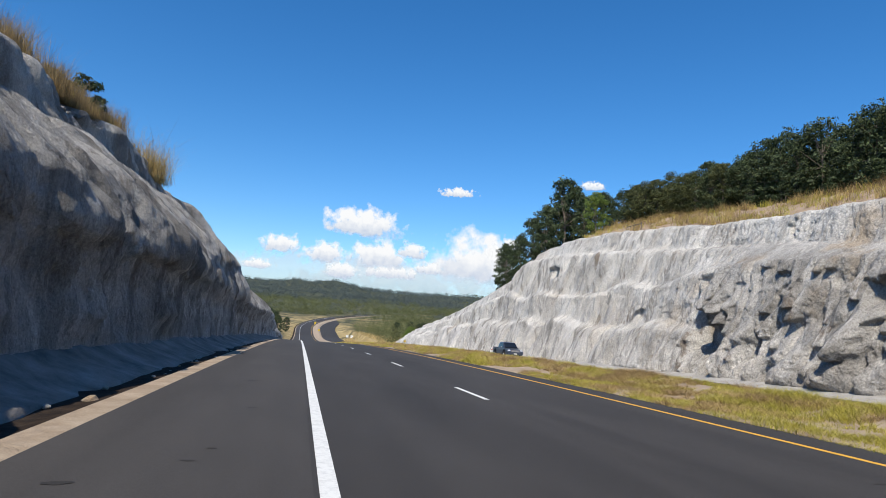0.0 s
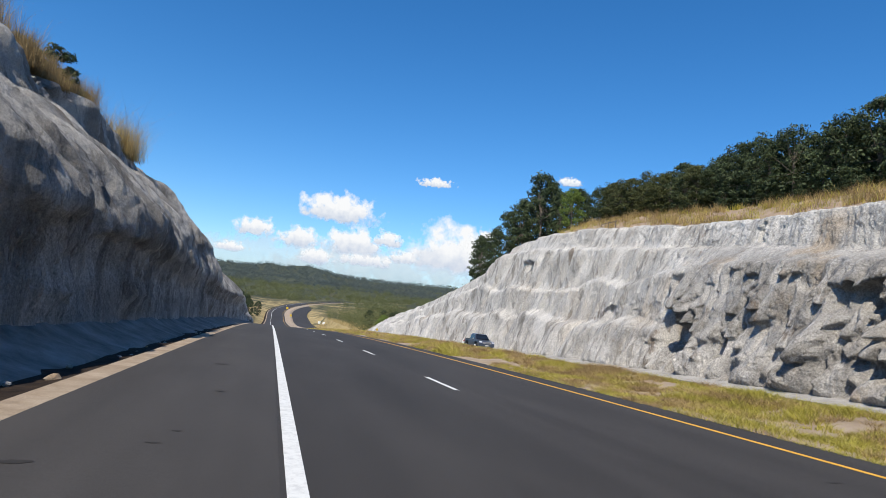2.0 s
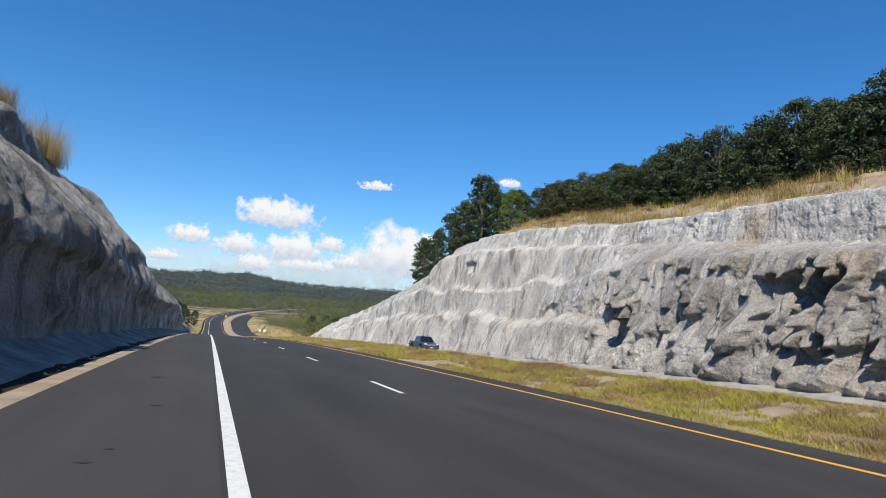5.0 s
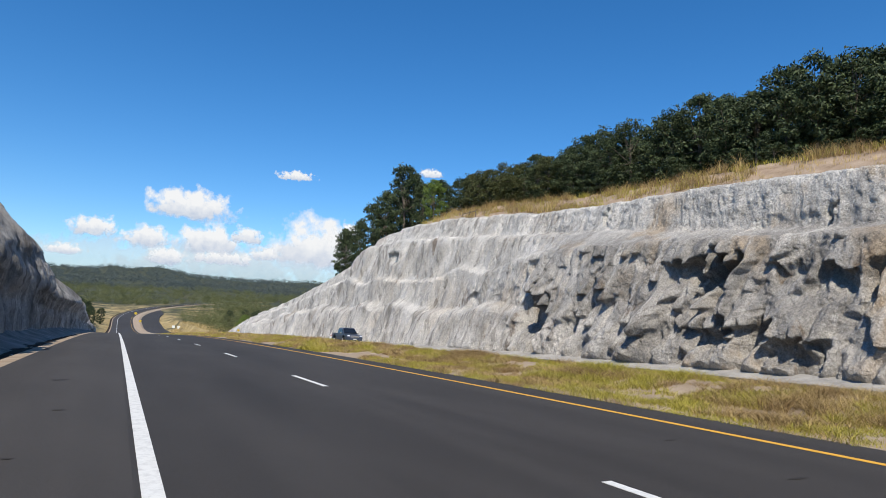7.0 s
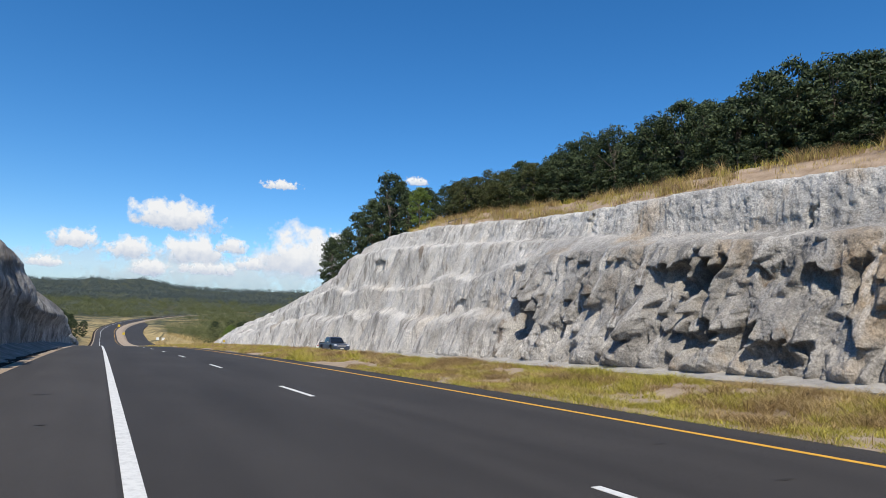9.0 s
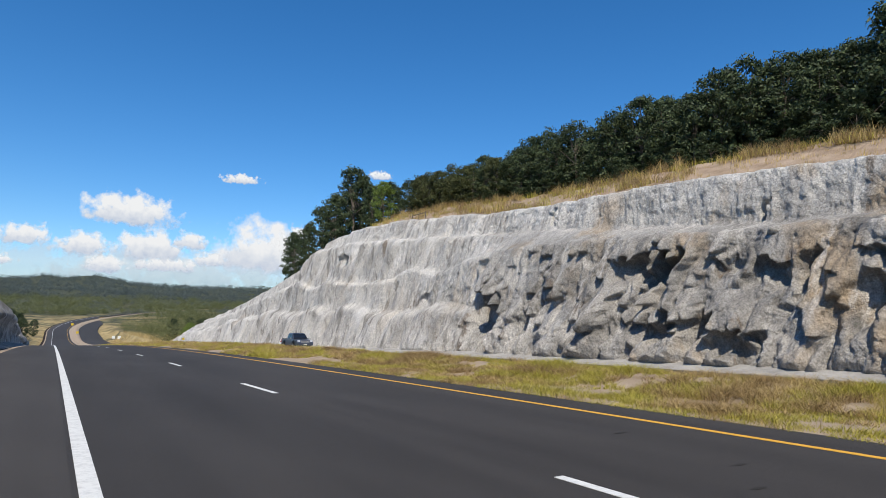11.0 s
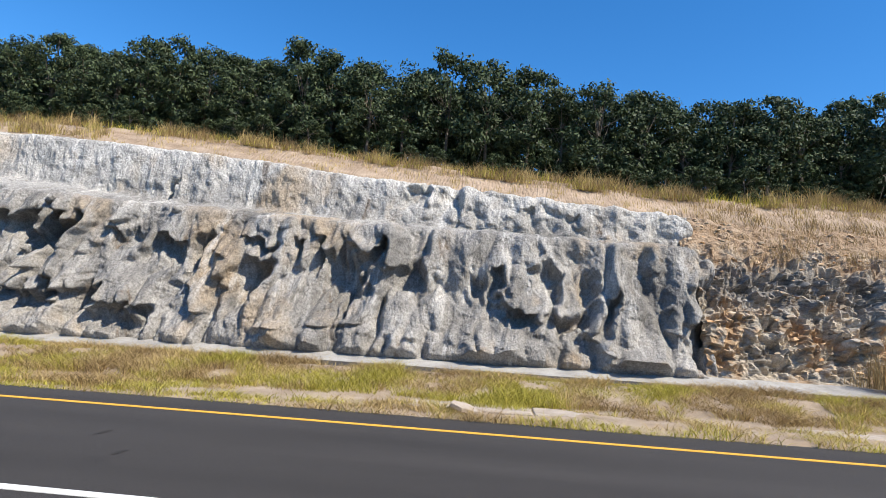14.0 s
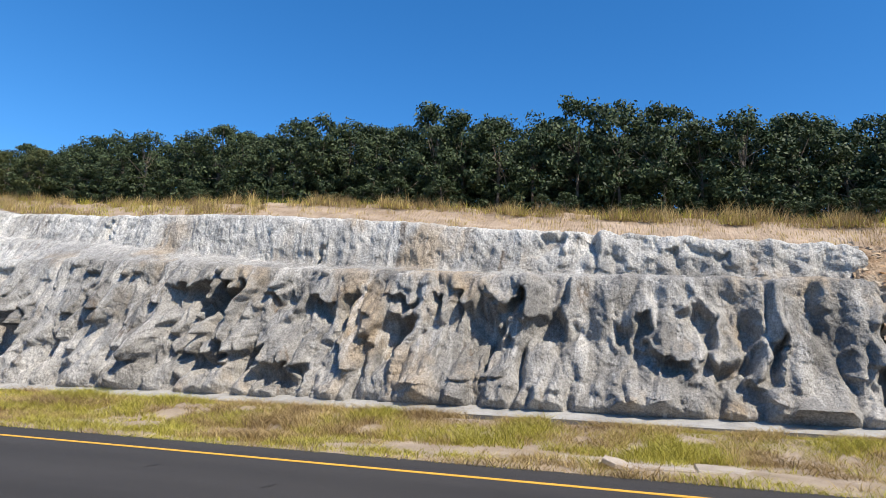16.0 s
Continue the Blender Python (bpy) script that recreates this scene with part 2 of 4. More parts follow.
LEAF = leaf_material("dark_tree_leaf", (0.008, 0.017, 0.008), (0.090, 0.120, 0.048), 0.08)
LEAF_LIGHT = leaf_material("light_tree_leaf", (0.08, 0.125, 0.022), (0.23, 0.30, 0.07), 0.3)
LEAF_OLIVE = leaf_material("olive_tree_leaf", (0.028, 0.038, 0.012), (0.12, 0.13, 0.045), 0.15)
FAR_LEAF = leaf_material("far_tree_leaf", (0.026, 0.038, 0.016), (0.25, 0.255, 0.10), 0.2, 0.3, 0.05)
# distance haze is put into this leaf colour: paler and bluer than nearer trees
HAZED_LEAF = leaf_material("hazed_hill_leaf", (0.060, 0.079, 0.076), (0.112, 0.134, 0.120), 0.1, 0.2, 0.02)
BARK = soil_material("bark", (0.10, 0.08, 0.06), (0.26, 0.22, 0.18), 3.0)


# ---- mesh helpers ----
def smooth_noise(p, seed=0):
    """Value noise of points (n, 3), from -1 to 1."""
    i = np.floor(p).astype(np.int64)
    f = p - i
    f = f * f * (3 - 2 * f)

    def corner(dx, dy, dz):
        h = (i[:, 0] + dx) * 374761393 + (i[:, 1] + dy) * 668265263 + (i[:, 2] + dz) * 1274126177 + seed * 974711
        h = (h ^ (h >> 13)) * 1274126177 & 0x7FFFFFFF
        h = (h ^ (h >> 15)) * 73856093 & 0x7FFFFFFF
        return (h ^ (h >> 12)) % 65536 / 32767.5 - 1.0

    v = 0
    for dx in (0, 1):
        for dy in (0, 1):
            for dz in (0, 1):
                w = (f[:, 0] if dx else 1 - f[:, 0]) * (f[:, 1] if dy else 1 - f[:, 1]) * (f[:, 2] if dz else 1 - f[:, 2])
                v = v + w * corner(dx, dy, dz)
    return v


def fbm(p, octaves=4, gain=0.5, seed=0):
    v, a = 0, 1.0
    for k in range(octaves):
        v = v + a * smooth_noise(p * 2.0 ** k + 17.3 * k, seed + k)
        a *= gain
    return v


def mesh_object(name, verts, faces, mat, smooth=True):
    me = bpy.data.meshes.new(name)
    me.from_pydata([tuple(v) for v in verts], [], [tuple(f) for f in faces])
    me.materials.append(mat)
    if smooth:
        me.polygons.foreach_set("use_smooth", [True] * len(me.polygons))
    me.update()
    return new(name, me)


def grid_faces(nu, nv, flip=False):
    a = np.arange(nu - 1)[:, None] * nv + np.arange(nv - 1)[None, :]
    f = np.stack([a, a + nv, a + nv + 1, a + 1], -1).reshape(-1, 4)
    return (f[:, ::-1] if flip else f).tolist()


def part(name, bm, mat, parent, label=""):
    me = bpy.data.meshes.new(name)
    bm.to_mesh(me)
    bm.free()
    me.materials.append(mat)
    ob = new(name, me)
    ob.parent = parent
    if label:
        ob["label"] = label
    return ob


def piecewise(t, *pairs):
    return np.interp(t, [p[0] for p in pairs], [p[1] for p in pairs])


# ---- the lie of the land ----
def road_z(y):
    y = np.asarray(y, float)
    near = -0.0192 * y - 1.3e-4 * np.clip(y, 0, 110) ** 2
    near = near - 0.0286 * np.clip(y - 110, 0, None)
    near = np.where(y > 240, near + 0.0478 * np.where(y < 420, (y - 240) ** 2 / 360, (y - 240) - 90), near)
    return near


def road_x(y):
    """Sideways shift of both carriageways, which swing away in the valley."""
    return 8.5e-4 * np.clip(np.asarray(y, float) - 460, 0, None) ** 2


def valley_z(x, y):
    base = road_z(np.clip(y, None, 430))
    rise = np.clip(y - 390, 0, None)
    return base + 0.045 * np.clip(rise - 20, 0, 400) + 0.058 * np.clip(rise - 420, 0, 1900)


def right_top(y):
    return piecewise(y, (-60, 8.6), (-16, 8.1), (-9, 8.2), (0, 8.75), (9, 9.4), (17, 10.1), (27, 10.6), (37, 10.9), (47, 11.6), (53, 12.4), (69, 13.6), (80, 13.8), (89, 12.9), (93, 10.8), (110, 7.9), (133, 4.6), (158, 1.4), (175, -2.4), (187, -6.8), (230, -9.7))


def left_top(y):
    return piecewise(y, (-60, 9.4), (19, 9.7), (26.4, 10.2), (40.6, 11.2), (46, 10.0), (50, 8.6), (54, 7.4), (58, 6.0), (62, 4.9), (82, 4.2), (104, 3.8), (116, 3.4), (128, 1.4), (150, -1.8), (185, -6.9), (230, -9.7))


def wall_shift(y):
    """How far the crest of the sprayed wall lies back where the terraces are flatter."""
    h = np.clip((right_top(y) - road_z(y)) / 8, 0.1, 1) * piecewise(y, (32, 1.0), (55, 1.4))
    return np.clip(6.2 * h - 6.2, 0, None)


def land_z(x, y):
    """Height of the open ground."""
    x, y = np.asarray(x, float), np.asarray(y, float)
    s = wall_shift(y)
    x0, x = x, np.where(x > 27, np.maximum(x - s, 27), x)
    v = valley_z(x, y)
    r = np.maximum(right_top(y), v)
    le = np.maximum(left_top(y), v)
    floor = v - np.where((x > -6) & (x < 29), np.clip((x - 13) * 0.5, 0, 0.4) + 0.4, 0.16)
    floor = floor - np.where((y > 180) & (np.abs(x - 11 - road_x(y)) < 22), 0.6, 0)
    up = np.interp(x, [29.0, 31.5, 33.9, 34.5, 39.0, 70, 160, 420], [0, 0.04, 0.5, 1.0, 1.0, 1.0, 0.9, 0.0])
    z = floor + (r - floor) * up
    z = z + np.where(y < 95, 1.0, np.clip((150 - y) / 55, 0, 1)) * np.interp(x, [34.2, 38.5, 45, 90, 300], [0, 2.3, 2.9, 2.9, 0])
    upl = np.interp(-x, [5.0, 8.8, 12.6, 13.6, 40, 120, 400], [0, 0.08, 0.55, 1.0, 1.0, 0.9, 0.0])
    z = z + (le - floor) * upl + np.where(y < 60, 1, 0) * np.interp(-x, [13.6, 18, 30, 80], [0, 1.0, 1.2, 0])
    return z


def ground_z(X, Y):
    """Height of the ground sheet: the cutting, the valley and the long wooded ridges behind it."""
    X, Y = np.asarray(X, float), np.asarray(Y, float)
    Z = land_z(X, Y)
    d = np.hypot(X, Y)
    far = np.clip((np.hypot(X - 10, Y) - 250) / 400, 0, 1) * np.clip((np.abs(X - 11 - road_x(Y)) - 22) / 40, 0, 1)
    P = np.stack([X.ravel(), Y.ravel(), 0 * X.ravel()], 1)
    Z = Z + far * 5.0 * fbm(P / 160.0, 4, 0.5, 3).reshape(X.shape)
    az = np.degrees(np.arctan2(X, Y))
    crest = 2.45 + 0.5 * np.exp(-((az - 2.6) / 2.2) ** 2) + 0.3 * np.exp(-((az + 0.8) / 0.9) ** 2) - 0.25 * np.exp(-((az - 9) / 4) ** 2)
    wanted = d * np.tan(np.radians(crest)) + 1.4
    k = np.clip((d - 1500) / 1300, 0, 1)
    k = k * k * (3 - 2 * k)
    return np.where(d > 1500, Z * (1 - k) + wanted * k, Z)


def build_ground():
    def axis(near_lo, near_hi, step, far):
        grow = 1.06
        a = list(np.arange(near_lo, near_hi, step))
        s, v = step, near_hi
        while v < far:
            a.append(v)
            s *= grow
            v += s
        s, v = step, near_lo
        while v > -far:
            s *= 1.12
            v -= s
            a.insert(0, v)
        return np.array(a)

    xs = axis(-14, 46, 1.0, 3600)
    ys = axis(-20, 130, 2.0, 3600)
    X, Y = np.meshgrid(xs, ys, indexing="ij")
    Z = ground_z(X, Y) - np.where((X > 34.5) & (X < 58) & (Y > -54) & (Y < 110), 0.4, 0.0)
    ob = mesh_object("ground", np.stack([X, Y, Z], -1).reshape(-1, 3), grid_faces(len(xs), len(ys)), VALLEY)
    ob.data.materials.append(STUBBLE)
    for p in ob.data.polygons:
        if p.center.y < 150 and abs(p.center.x - 10) < 80:
            p.material_index = 1
    return tagged(ob, "rolling valley ground with woods and dry fields", "ground", kind="structure")


def strip(name, x0, x1, ys, mat, lift=0.0, label="", category="road", shift=True, sag=0.0):
    """A flat band along the road between two sideways offsets, with a skirt that gives it thickness."""
    n = max(2, int((x1 - x0) / 0.8) + 1)
    us = np.linspace(x0, x1, n)
    verts, m = [], n + 2
    deep = 1.2 if category == "road" else 0.02
    for y in ys:
        z = float(valley_z(0, y)) + lift
        s = float(road_x(y)) if shift else 0.0
        row = [(us[0] + s, y, z - deep)] + [(u + s, y, z) for u in us] + [(us[-1] + s, y, z - deep)]
        verts += row
    ob = mesh_object(name, verts, grid_faces(len(ys), m, True), mat, False)
    return tagged(ob, label, category, kind="structure")


def build_roads():
    ys = np.concatenate([np.arange(-60, 130, 2.0), np.arange(130, 1000, 6.0)])
    near = np.concatenate([np.arange(-60, 130, 2.0), np.arange(130, 500, 8.0)])
    strip("road", 0.25, 9.35, ys, ASPHALT, 0.0, "dark grey two-lane asphalt carriageway")
    strip("road_shoulder", -2.46, 0.2495, ys, ASPHALT_SHOULDER, 0.0, "grey asphalt shoulder beside the white line")
    strip("opposite_road", 14.6, 25.9, ys, ASPHALT, -0.30, "grey asphalt opposite carriageway below the rock wall")
    strip("edge_line", 0.30, 0.47, ys, WHITE, 0.005, "solid white edge line", "road marking")
    strip("median_line", 8.17, 8.30, ys, YELLOW, 0.005, "solid yellow median line", "road marking")
    strip("sand_edge", -2.95, -2.465, near, SAND, -0.03, "pale sandy strip beside the asphalt", "ground", )
    for k in range(24):
        y0 = 1.75 + 11.9 * k - 11.9
        strip("lane_dash", 4.24, 4.36, np.linspace(y0, y0 + 2.9, 4), WHITE, 0.005, "white lane dash", "road marking")


def profile_sheet(name, ys, points, spacing, relief, mat, side, droop=0.5, rounding=3):
    """A wall that follows a cross-section: points(y) gives its corners from foot to top; relief(P, s) pushes it out."""
    counts = None
    P = []
    for y in ys:
        c = np.array(points(y), float)
        if counts is None:
            L = np.hypot(*np.diff(c, axis=0).T)
            counts = [max(2, int(round(l / spacing))) for l in L]
        t = np.concatenate([k + np.arange(n) / n for k, n in enumerate(counts)] + [[len(c) - 1]])
        i = np.arange(len(c))
        col = np.stack([np.interp(t, i, c[:, 0]), np.interp(t, i, c[:, 1])], 1)
        for _ in range(rounding):
            col[1:-1] = 0.25 * col[:-2] + 0.5 * col[1:-1] + 0.25 * col[2:]
        P.append(np.stack([col[:, 0], np.full(len(t), y), col[:, 1]], 1))
    P = np.array(P)
    nu, nv = P.shape[:2]
    du, dv = np.gradient(P, axis=0), np.gradient(P, axis=1)
    N = np.cross(dv, du) * side
    N /= np.linalg.norm(N, axis=2)[..., None] + 1e-9
    s = np.linspace(0, 1, nv)[None, :].repeat(nu, 0)
    D = relief(P.reshape(-1, 3), s.ravel(), t[None, :].repeat(nu, 0).ravel()).reshape(nu, nv)
    P = P + N * D[..., None]
    P[..., 2] -= droop * np.clip(D, 0, None) * np.clip(P[..., 2] - 0.6, 0, 1)
    return mesh_object(name, P.reshape(-1, 3), grid_faces(nu, nv, side < 0), mat)


def wall_levels(y):
    """Heights of the wall's ledges: foot, low shelf, main lip, foot of the top tier, crest."""
    z0 = float(road_z(y))
    top = float(right_top(y))
    h = max(top - z0, 0.3)
    l3 = float(piecewise(y, (-20, 6.3), (-9, 6.3), (0, 6.4), (9, 6.65), (18, 6.9), (26, 7.5), (35, 8.4), (42, 8.9), (50, 9.5), (56, 10.1), (67, 10.9), (76, 11.4), (87, 11.4)))
    l2 = float(piecewise(y, (-20, 5.7), (9, 6.0), (18, 6.2), (27, 6.7), (37, 7.0), (44, 6.6), (50, 6.2), (57, 6.0), (66, 5.7), (87, 5.6)))
    l1 = float(piecewise(y, (-20, 2.6), (36, 2.4), (48, 2.0), (69, 2.4), (86, 2.0), (101, 1.4), (153, -2.7)))
    roll = float(np.clip((y - 38) / 6, 0, 1))
    l1 += roll * 0.45 * math.sin(y * 0.41 + 1.3 * math.sin(y * 0.17))
    l2 += roll * 0.40 * math.sin(y * 0.33 + 2.0 + 1.1 * math.sin(y * 0.23))
    if y > 87:
        k = min(1.0, (y - 87) / 8)
        l3 = l3 * (1 - k) + (z0 + 0.86 * h) * k
        l2 = l2 * (1 - k) + (z0 + 0.66 * h) * k
        l1 = min(l1, z0 + 0.45 * h)
    return z0, l1, l2, l3, top


def right_profile(y):
    z0, l1, l2, l3, top = wall_levels(y)
    shelf = float(np.clip((y - 37) / 9, 0, 1))
    h = float(np.clip((top - z0) / 8, 0.1, 1)) * float(piecewise(y, (32, 1.0), (55, 1.4)))
    xa = 27.4
    return [(xa - 0.5, z0 - 0.5), (xa - 0.15, z0 - 0.14), (xa + 0.85 * h, l1), (xa + h * (0.95 + 0.85 * shelf), l1 + 0.35), (xa + h * (1.9 + 0.35 * shelf), l2), (xa + h * (2.5 + 0.5 * shelf), l2 + 0.28),
            (xa + h * (3.9 - 0.3 * shelf), l3 - 0.1), (xa + 4.7 * h, l3 + 0.12), (xa + 5.25 * h, top - 0.1), (xa + 0.1 + 6.2 * h, top + 0.1), (xa + 0.1 + 7.5 * h, top - 0.6)]


# deep hollows of the sprayed wall: along, height, half length, half height, depth
HOLLOWS_FAR = [
    (39.4, 3.6, 1.3, 1.4, 1.6), (38.2, 1.5, 1.6, 1.6, 1.7), (33.5, 2.0, 0.6, 1.2, 0.6), (23.0, 4.3, 1.6, 1.1, 1.25), (25.6, 4.6, 0.7, 1.0, 0.7), (22.6, 1.3, 2.0, 0.6, 0.6),
    (19.6, 1.5, 1.0, 0.8, 0.7), (17.5, 0.4, 1.4, 0.8, 0.6), (16.4, 4.2, 0.8, 0.65, 0.65), (18.8, 4.7, 0.8, 0.35, 0.45), (14.7, 4.3, 0.5, 1.2, 0.9), (11.8, 4.7, 0.8, 0.3, 0.5), (11.9, 2.7, 0.7, 1.1, 0.85),
]
HOLLOWS_NEAR = [
    (10.0, 4.6, 0.32, 0.45, 0.4), (8.8, 4.6, 0.32, 0.6, 0.45), (7.4, 3.5, 1.2, 1.15, 1.0), (6.5, 4.6, 0.8, 0.6, 0.7), (4.2, 3.6, 0.65, 0.7, 0.7), (1.2, 3.6, 0.42, 0.5, 0.45), (0.2, 3.8, 0.3, 0.9, 0.5),
    (-2.1, 3.7, 0.6, 0.95, 0.75), (-0.5, 2.2, 0.9, 0.5, 0.6), (-3.2, 2.2, 1.05, 0.6, 0.7), (-3.7, 3.2, 0.42, 1.1, 0.6), (-4.8, 2.6, 0.28, 1.2, 0.7), (-4.0, 1.2, 0.7, 0.4, 0.4), (-7.3, 2.6, 0.5, 0.4, 0.3), (-8.8, 2.4, 0.6, 1.1, 0.9),
]
HOLLOWS_TOP = [(4.9, 8.2, 0.5, 0.5, 0.45), (2.9, 8.1, 0.55, 0.7, 0.5), (18.6, 8.3, 0.18, 0.95, 0.5), (35.9, 9.7, 0.35, 0.8, 0.6), (75.5, 9.0, 1.3, 0.7, 0.8), (51.0, 3.4, 0.8, 0.4, 0.4), (-3.5, 7.6, 0.4, 0.35, 0.25), (-1.2, 7.8, 0.35, 0.3, 0.25)]
# hanging tongues: along and height of the tip, half width, length, how far it stands out
TONGUES = [
    (23.1, 2.7, 0.42, 1.5, 0.75), (21.9, 2.3, 0.36, 1.5, 0.75), (20.6, 1.7, 0.45, 1.8, 0.75), (26.8, 1.4, 0.8, 3.4, 0.7), (28.6, 1.6, 0.6, 2.6, 0.6), (35.0, 1.7, 0.8, 3.4, 0.7), (18.8, 1.5, 0.3, 1.3, 0.5), (15.2, 2.8, 0.2, 1.2, 0.4), (31.2, 3.0, 0.7, 2.4, 0.55),
    (13.5, 2.9, 0.42, 2.2, 0.75), (-0.4, 3.2, 0.16, 1.6, 0.35), (-1.5, 2.1, 0.5, 2.0, 0.65), (5.3, 3.9, 0.7, 1.6, 0.5), (10.3, 0.4, 0.26, 1.5, 0.4), (9.6, 0.3, 0.24, 1.4, 0.35), (6.7, 1.1, 0.45, 1.4, 0.4), (-4.3, 1.6, 0.22, 2.4, 0.5),
]


def hollow_shape(y, z, cy, cz, ry, rz):
    """1 inside a niche with sharp upper and sunward edges, fading out below and away from the sun; also its raised rim."""
    u, v = (z - cz) / rz, (y - cy + 0.20 * (z - cz)) / ry
    drip = np.stack([(y + 0.22 * z) * 1.9, 0 * y + cz, 0 * y], 1)
    u = u + (0.9 if cy < 60 else 0.2) * np.clip(fbm(drip, 2, 0.6, 19) + 0.1, -0.3, 1)
    top = 1 / (1 + np.exp(np.clip((u - 0.85) * 11, -40, 40)))
    edge = 1 / (1 + np.exp(np.clip((-v - 0.85) * 11, -40, 40)))
    fade = np.exp(-np.clip(-u, 0, None) ** 2 * 1.1) * np.exp(-np.clip(v - 0.1, 0, None) ** 2 * 1.3)
    rim = np.exp(-((np.maximum(u, -v) - 1.35) / 0.5) ** 2) * np.exp(-np.clip(np.abs(v) - 0.9, 0, None) ** 2 * 3) * np.exp(-np.clip(np.abs(u) - 0.9, 0, None) ** 2 * 3)
    return top * edge * fade, rim


def right_relief(P, s, t):
    x, y, z = P.T
    flat = lambda a, b, c: np.stack([a, b, 0 * y + c], 1)
    body = np.clip((t - 0.9) / 0.14, 0, 1) * np.clip((8.9 - t) / 0.4, 0, 1)
    far = np.clip((y - 38) / 8, 0, 1)
    face = np.clip((4.6 - t) / 0.6, 0, 1) * (1 - far) + np.clip((6.4 - t) / 0.5, 0, 1) * far
    near = 1 - far
    wy = 0.50 * fbm(flat(y * 0.9, z * 0.9, 3), 2, 0.5, 13)
    wz = 0.42 * fbm(flat(y * 0.9, z * 0.9, 8), 2, 0.5, 14)
    lean = y + piecewise(y, (0, 0.10), (25, 0.28)) * z
    # broad swells and rounded knobs
    d = near * face * (0.30 * fbm(flat(lean * 0.33, z * 0.30, 1), 2, 0.5, 11) + 0.80 * (np.abs(fbm(flat((lean + 0.7 * wy) * 0.62, z * 0.17, 2), 2, 0.4, 21)) - 0.32))
    d = d + near * face * piecewise(y, (-9, 0.55), (14, 0.55), (24, 0.46)) * (np.abs(fbm(flat((lean + 0.6 * wy) * 1.3, z * 0.45, 6), 2, 0.42, 25)) - 0.28)
    # runs of sprayed concrete that hang down in folds
    lane = (y + 0.5 * wy) * 1.15 + piecewise(y, (0, 0.12), (25, 0.32)) * z
    cell = np.floor(lane)
    pick = (np.sin(cell * 12.9898) * 43758.5453) % 1.0
    rise = (z + 0.5 * wz) * 0.36 + pick * 5.0
    row = np.floor(rise)
    pick2 = (np.sin(cell * 78.233 + row * 37.719) * 43758.5453) % 1.0
    fr = rise - row
    d = d + near * face * piecewise(y, (-9, 0.40), (8, 0.55), (20, 0.95), (37, 0.75)) * pick2 ** 1.5 * np.sin(np.pi * (lane - cell)) ** 0.7 * np.clip(fr / 0.08, 0, 1) * (1 - fr) ** 1.2
    foot = np.clip((2.6 - (z - road_z(y))) / 1.8, 0, 1) * np.clip((14 - y) / 4, 0, 1) * near
    d = d + 0.50 * foot * np.abs(fbm(flat(y * 1.3 + 0.25 * z, z * 0.26, 5), 2, 0.45, 63))
    # straight runnels of the terraces farther off
    groove = 0.36 - np.abs(fbm(flat(y * 0.75 + 0.30 * z, z * 0.07, 12), 3, 0.6, 37))
    d = d + far * (0.25 + 0.75 * face) * (0.80 * groove + 0.30 * fbm(flat(y * 0.30, z * 0.2, 4), 2, 0.5, 39))
    d = d + far * np.clip((100 - y) / 40, 0, 1) * 0.22 * (0.30 - np.abs(fbm(flat(y * 2.1 + 0.5 * z, z * 0.10, 15), 3, 0.6, 47)))
    tier = (1 - face) * np.clip((t - 6.6) / 0.4, 0, 1)
    d = d + tier * (0.16 * fbm(flat(y * 0.9, z * 0.7, 0), 3, 0.55, 51) + 0.13 * (0.4 - np.abs(fbm(flat(y * 1.3, z * 0.3, 7), 3, 0.55, 53))))
    d = d + tier * np.clip((7 - y) / 5, 0, 1) * 0.50 * (np.abs(fbm(flat(y * 1.0, z * 1.1, 0), 2, 0.45, 61)) - 0.25)
    bench = (1 - face) * (1 - tier)
    d = d + bench * 0.10 * fbm(flat(lean * 1.1, z * 0.5, 9), 3, 0.55, 57)
    yy, zz = y + 0.6 * wy + 0.12 * smooth_noise(flat(y * 3.1, z * 3.1, 2), 71), z + 0.7 * wz + 0.14 * smooth_noise(flat(y * 3.1, z * 3.1, 5), 72)
    for cy, cz, ry, rz, deep in HOLLOWS_FAR + HOLLOWS_NEAR + HOLLOWS_TOP:
        m = (np.abs(yy - cy) < 3.2 * ry) & (np.abs(zz - cz) < 3.2 * rz)
        hole, rim = hollow_shape(yy[m], zz[m], cy, cz, ry, rz)
        d[m] = d[m] * (1 - 0.6 * hole) + deep * (0.45 * rim - 1.15 * hole)
    yy, zz = y + 0.3 * wy, z + 0.3 * wz
    for cy, cz, ry, rl, amp in TONGUES:
        w = (zz - cz) / rl
        v = (yy - cy + 0.24 * (zz - cz)) / (ry * (1 + 0.35 * np.clip(w, 0, 1)))
        m = (w > -0.4) & (w < 1.6) & (np.abs(v) < 2)
        d[m] += amp * np.exp(-v[m] ** 4) * np.exp(-(np.clip(w[m], 0, None) / 0.75) ** 2) / (1 + np.exp(np.clip(-w[m] * 26, -40, 40)))
    small = fbm(P * 2.6, 3, 0.6, 41)
    grain = np.clip((60 - y) / 20, 0.25, 1)
    d = d + 0.06 * small * grain
    end = np.clip((-8.7 - y + 0.6 * smooth_noise(np.stack([z * 0.8, 0 * z, 0 * z], 1), 3)) / 0.9, 0, 1)
    return (np.maximum(d, -2.3) - 1.3 * end ** 2) * body + 0.02 * small + grain * (0.034 * smooth_noise(P * 8.3, 57) + 0.022 * smooth_noise(P * 14.1, 58))


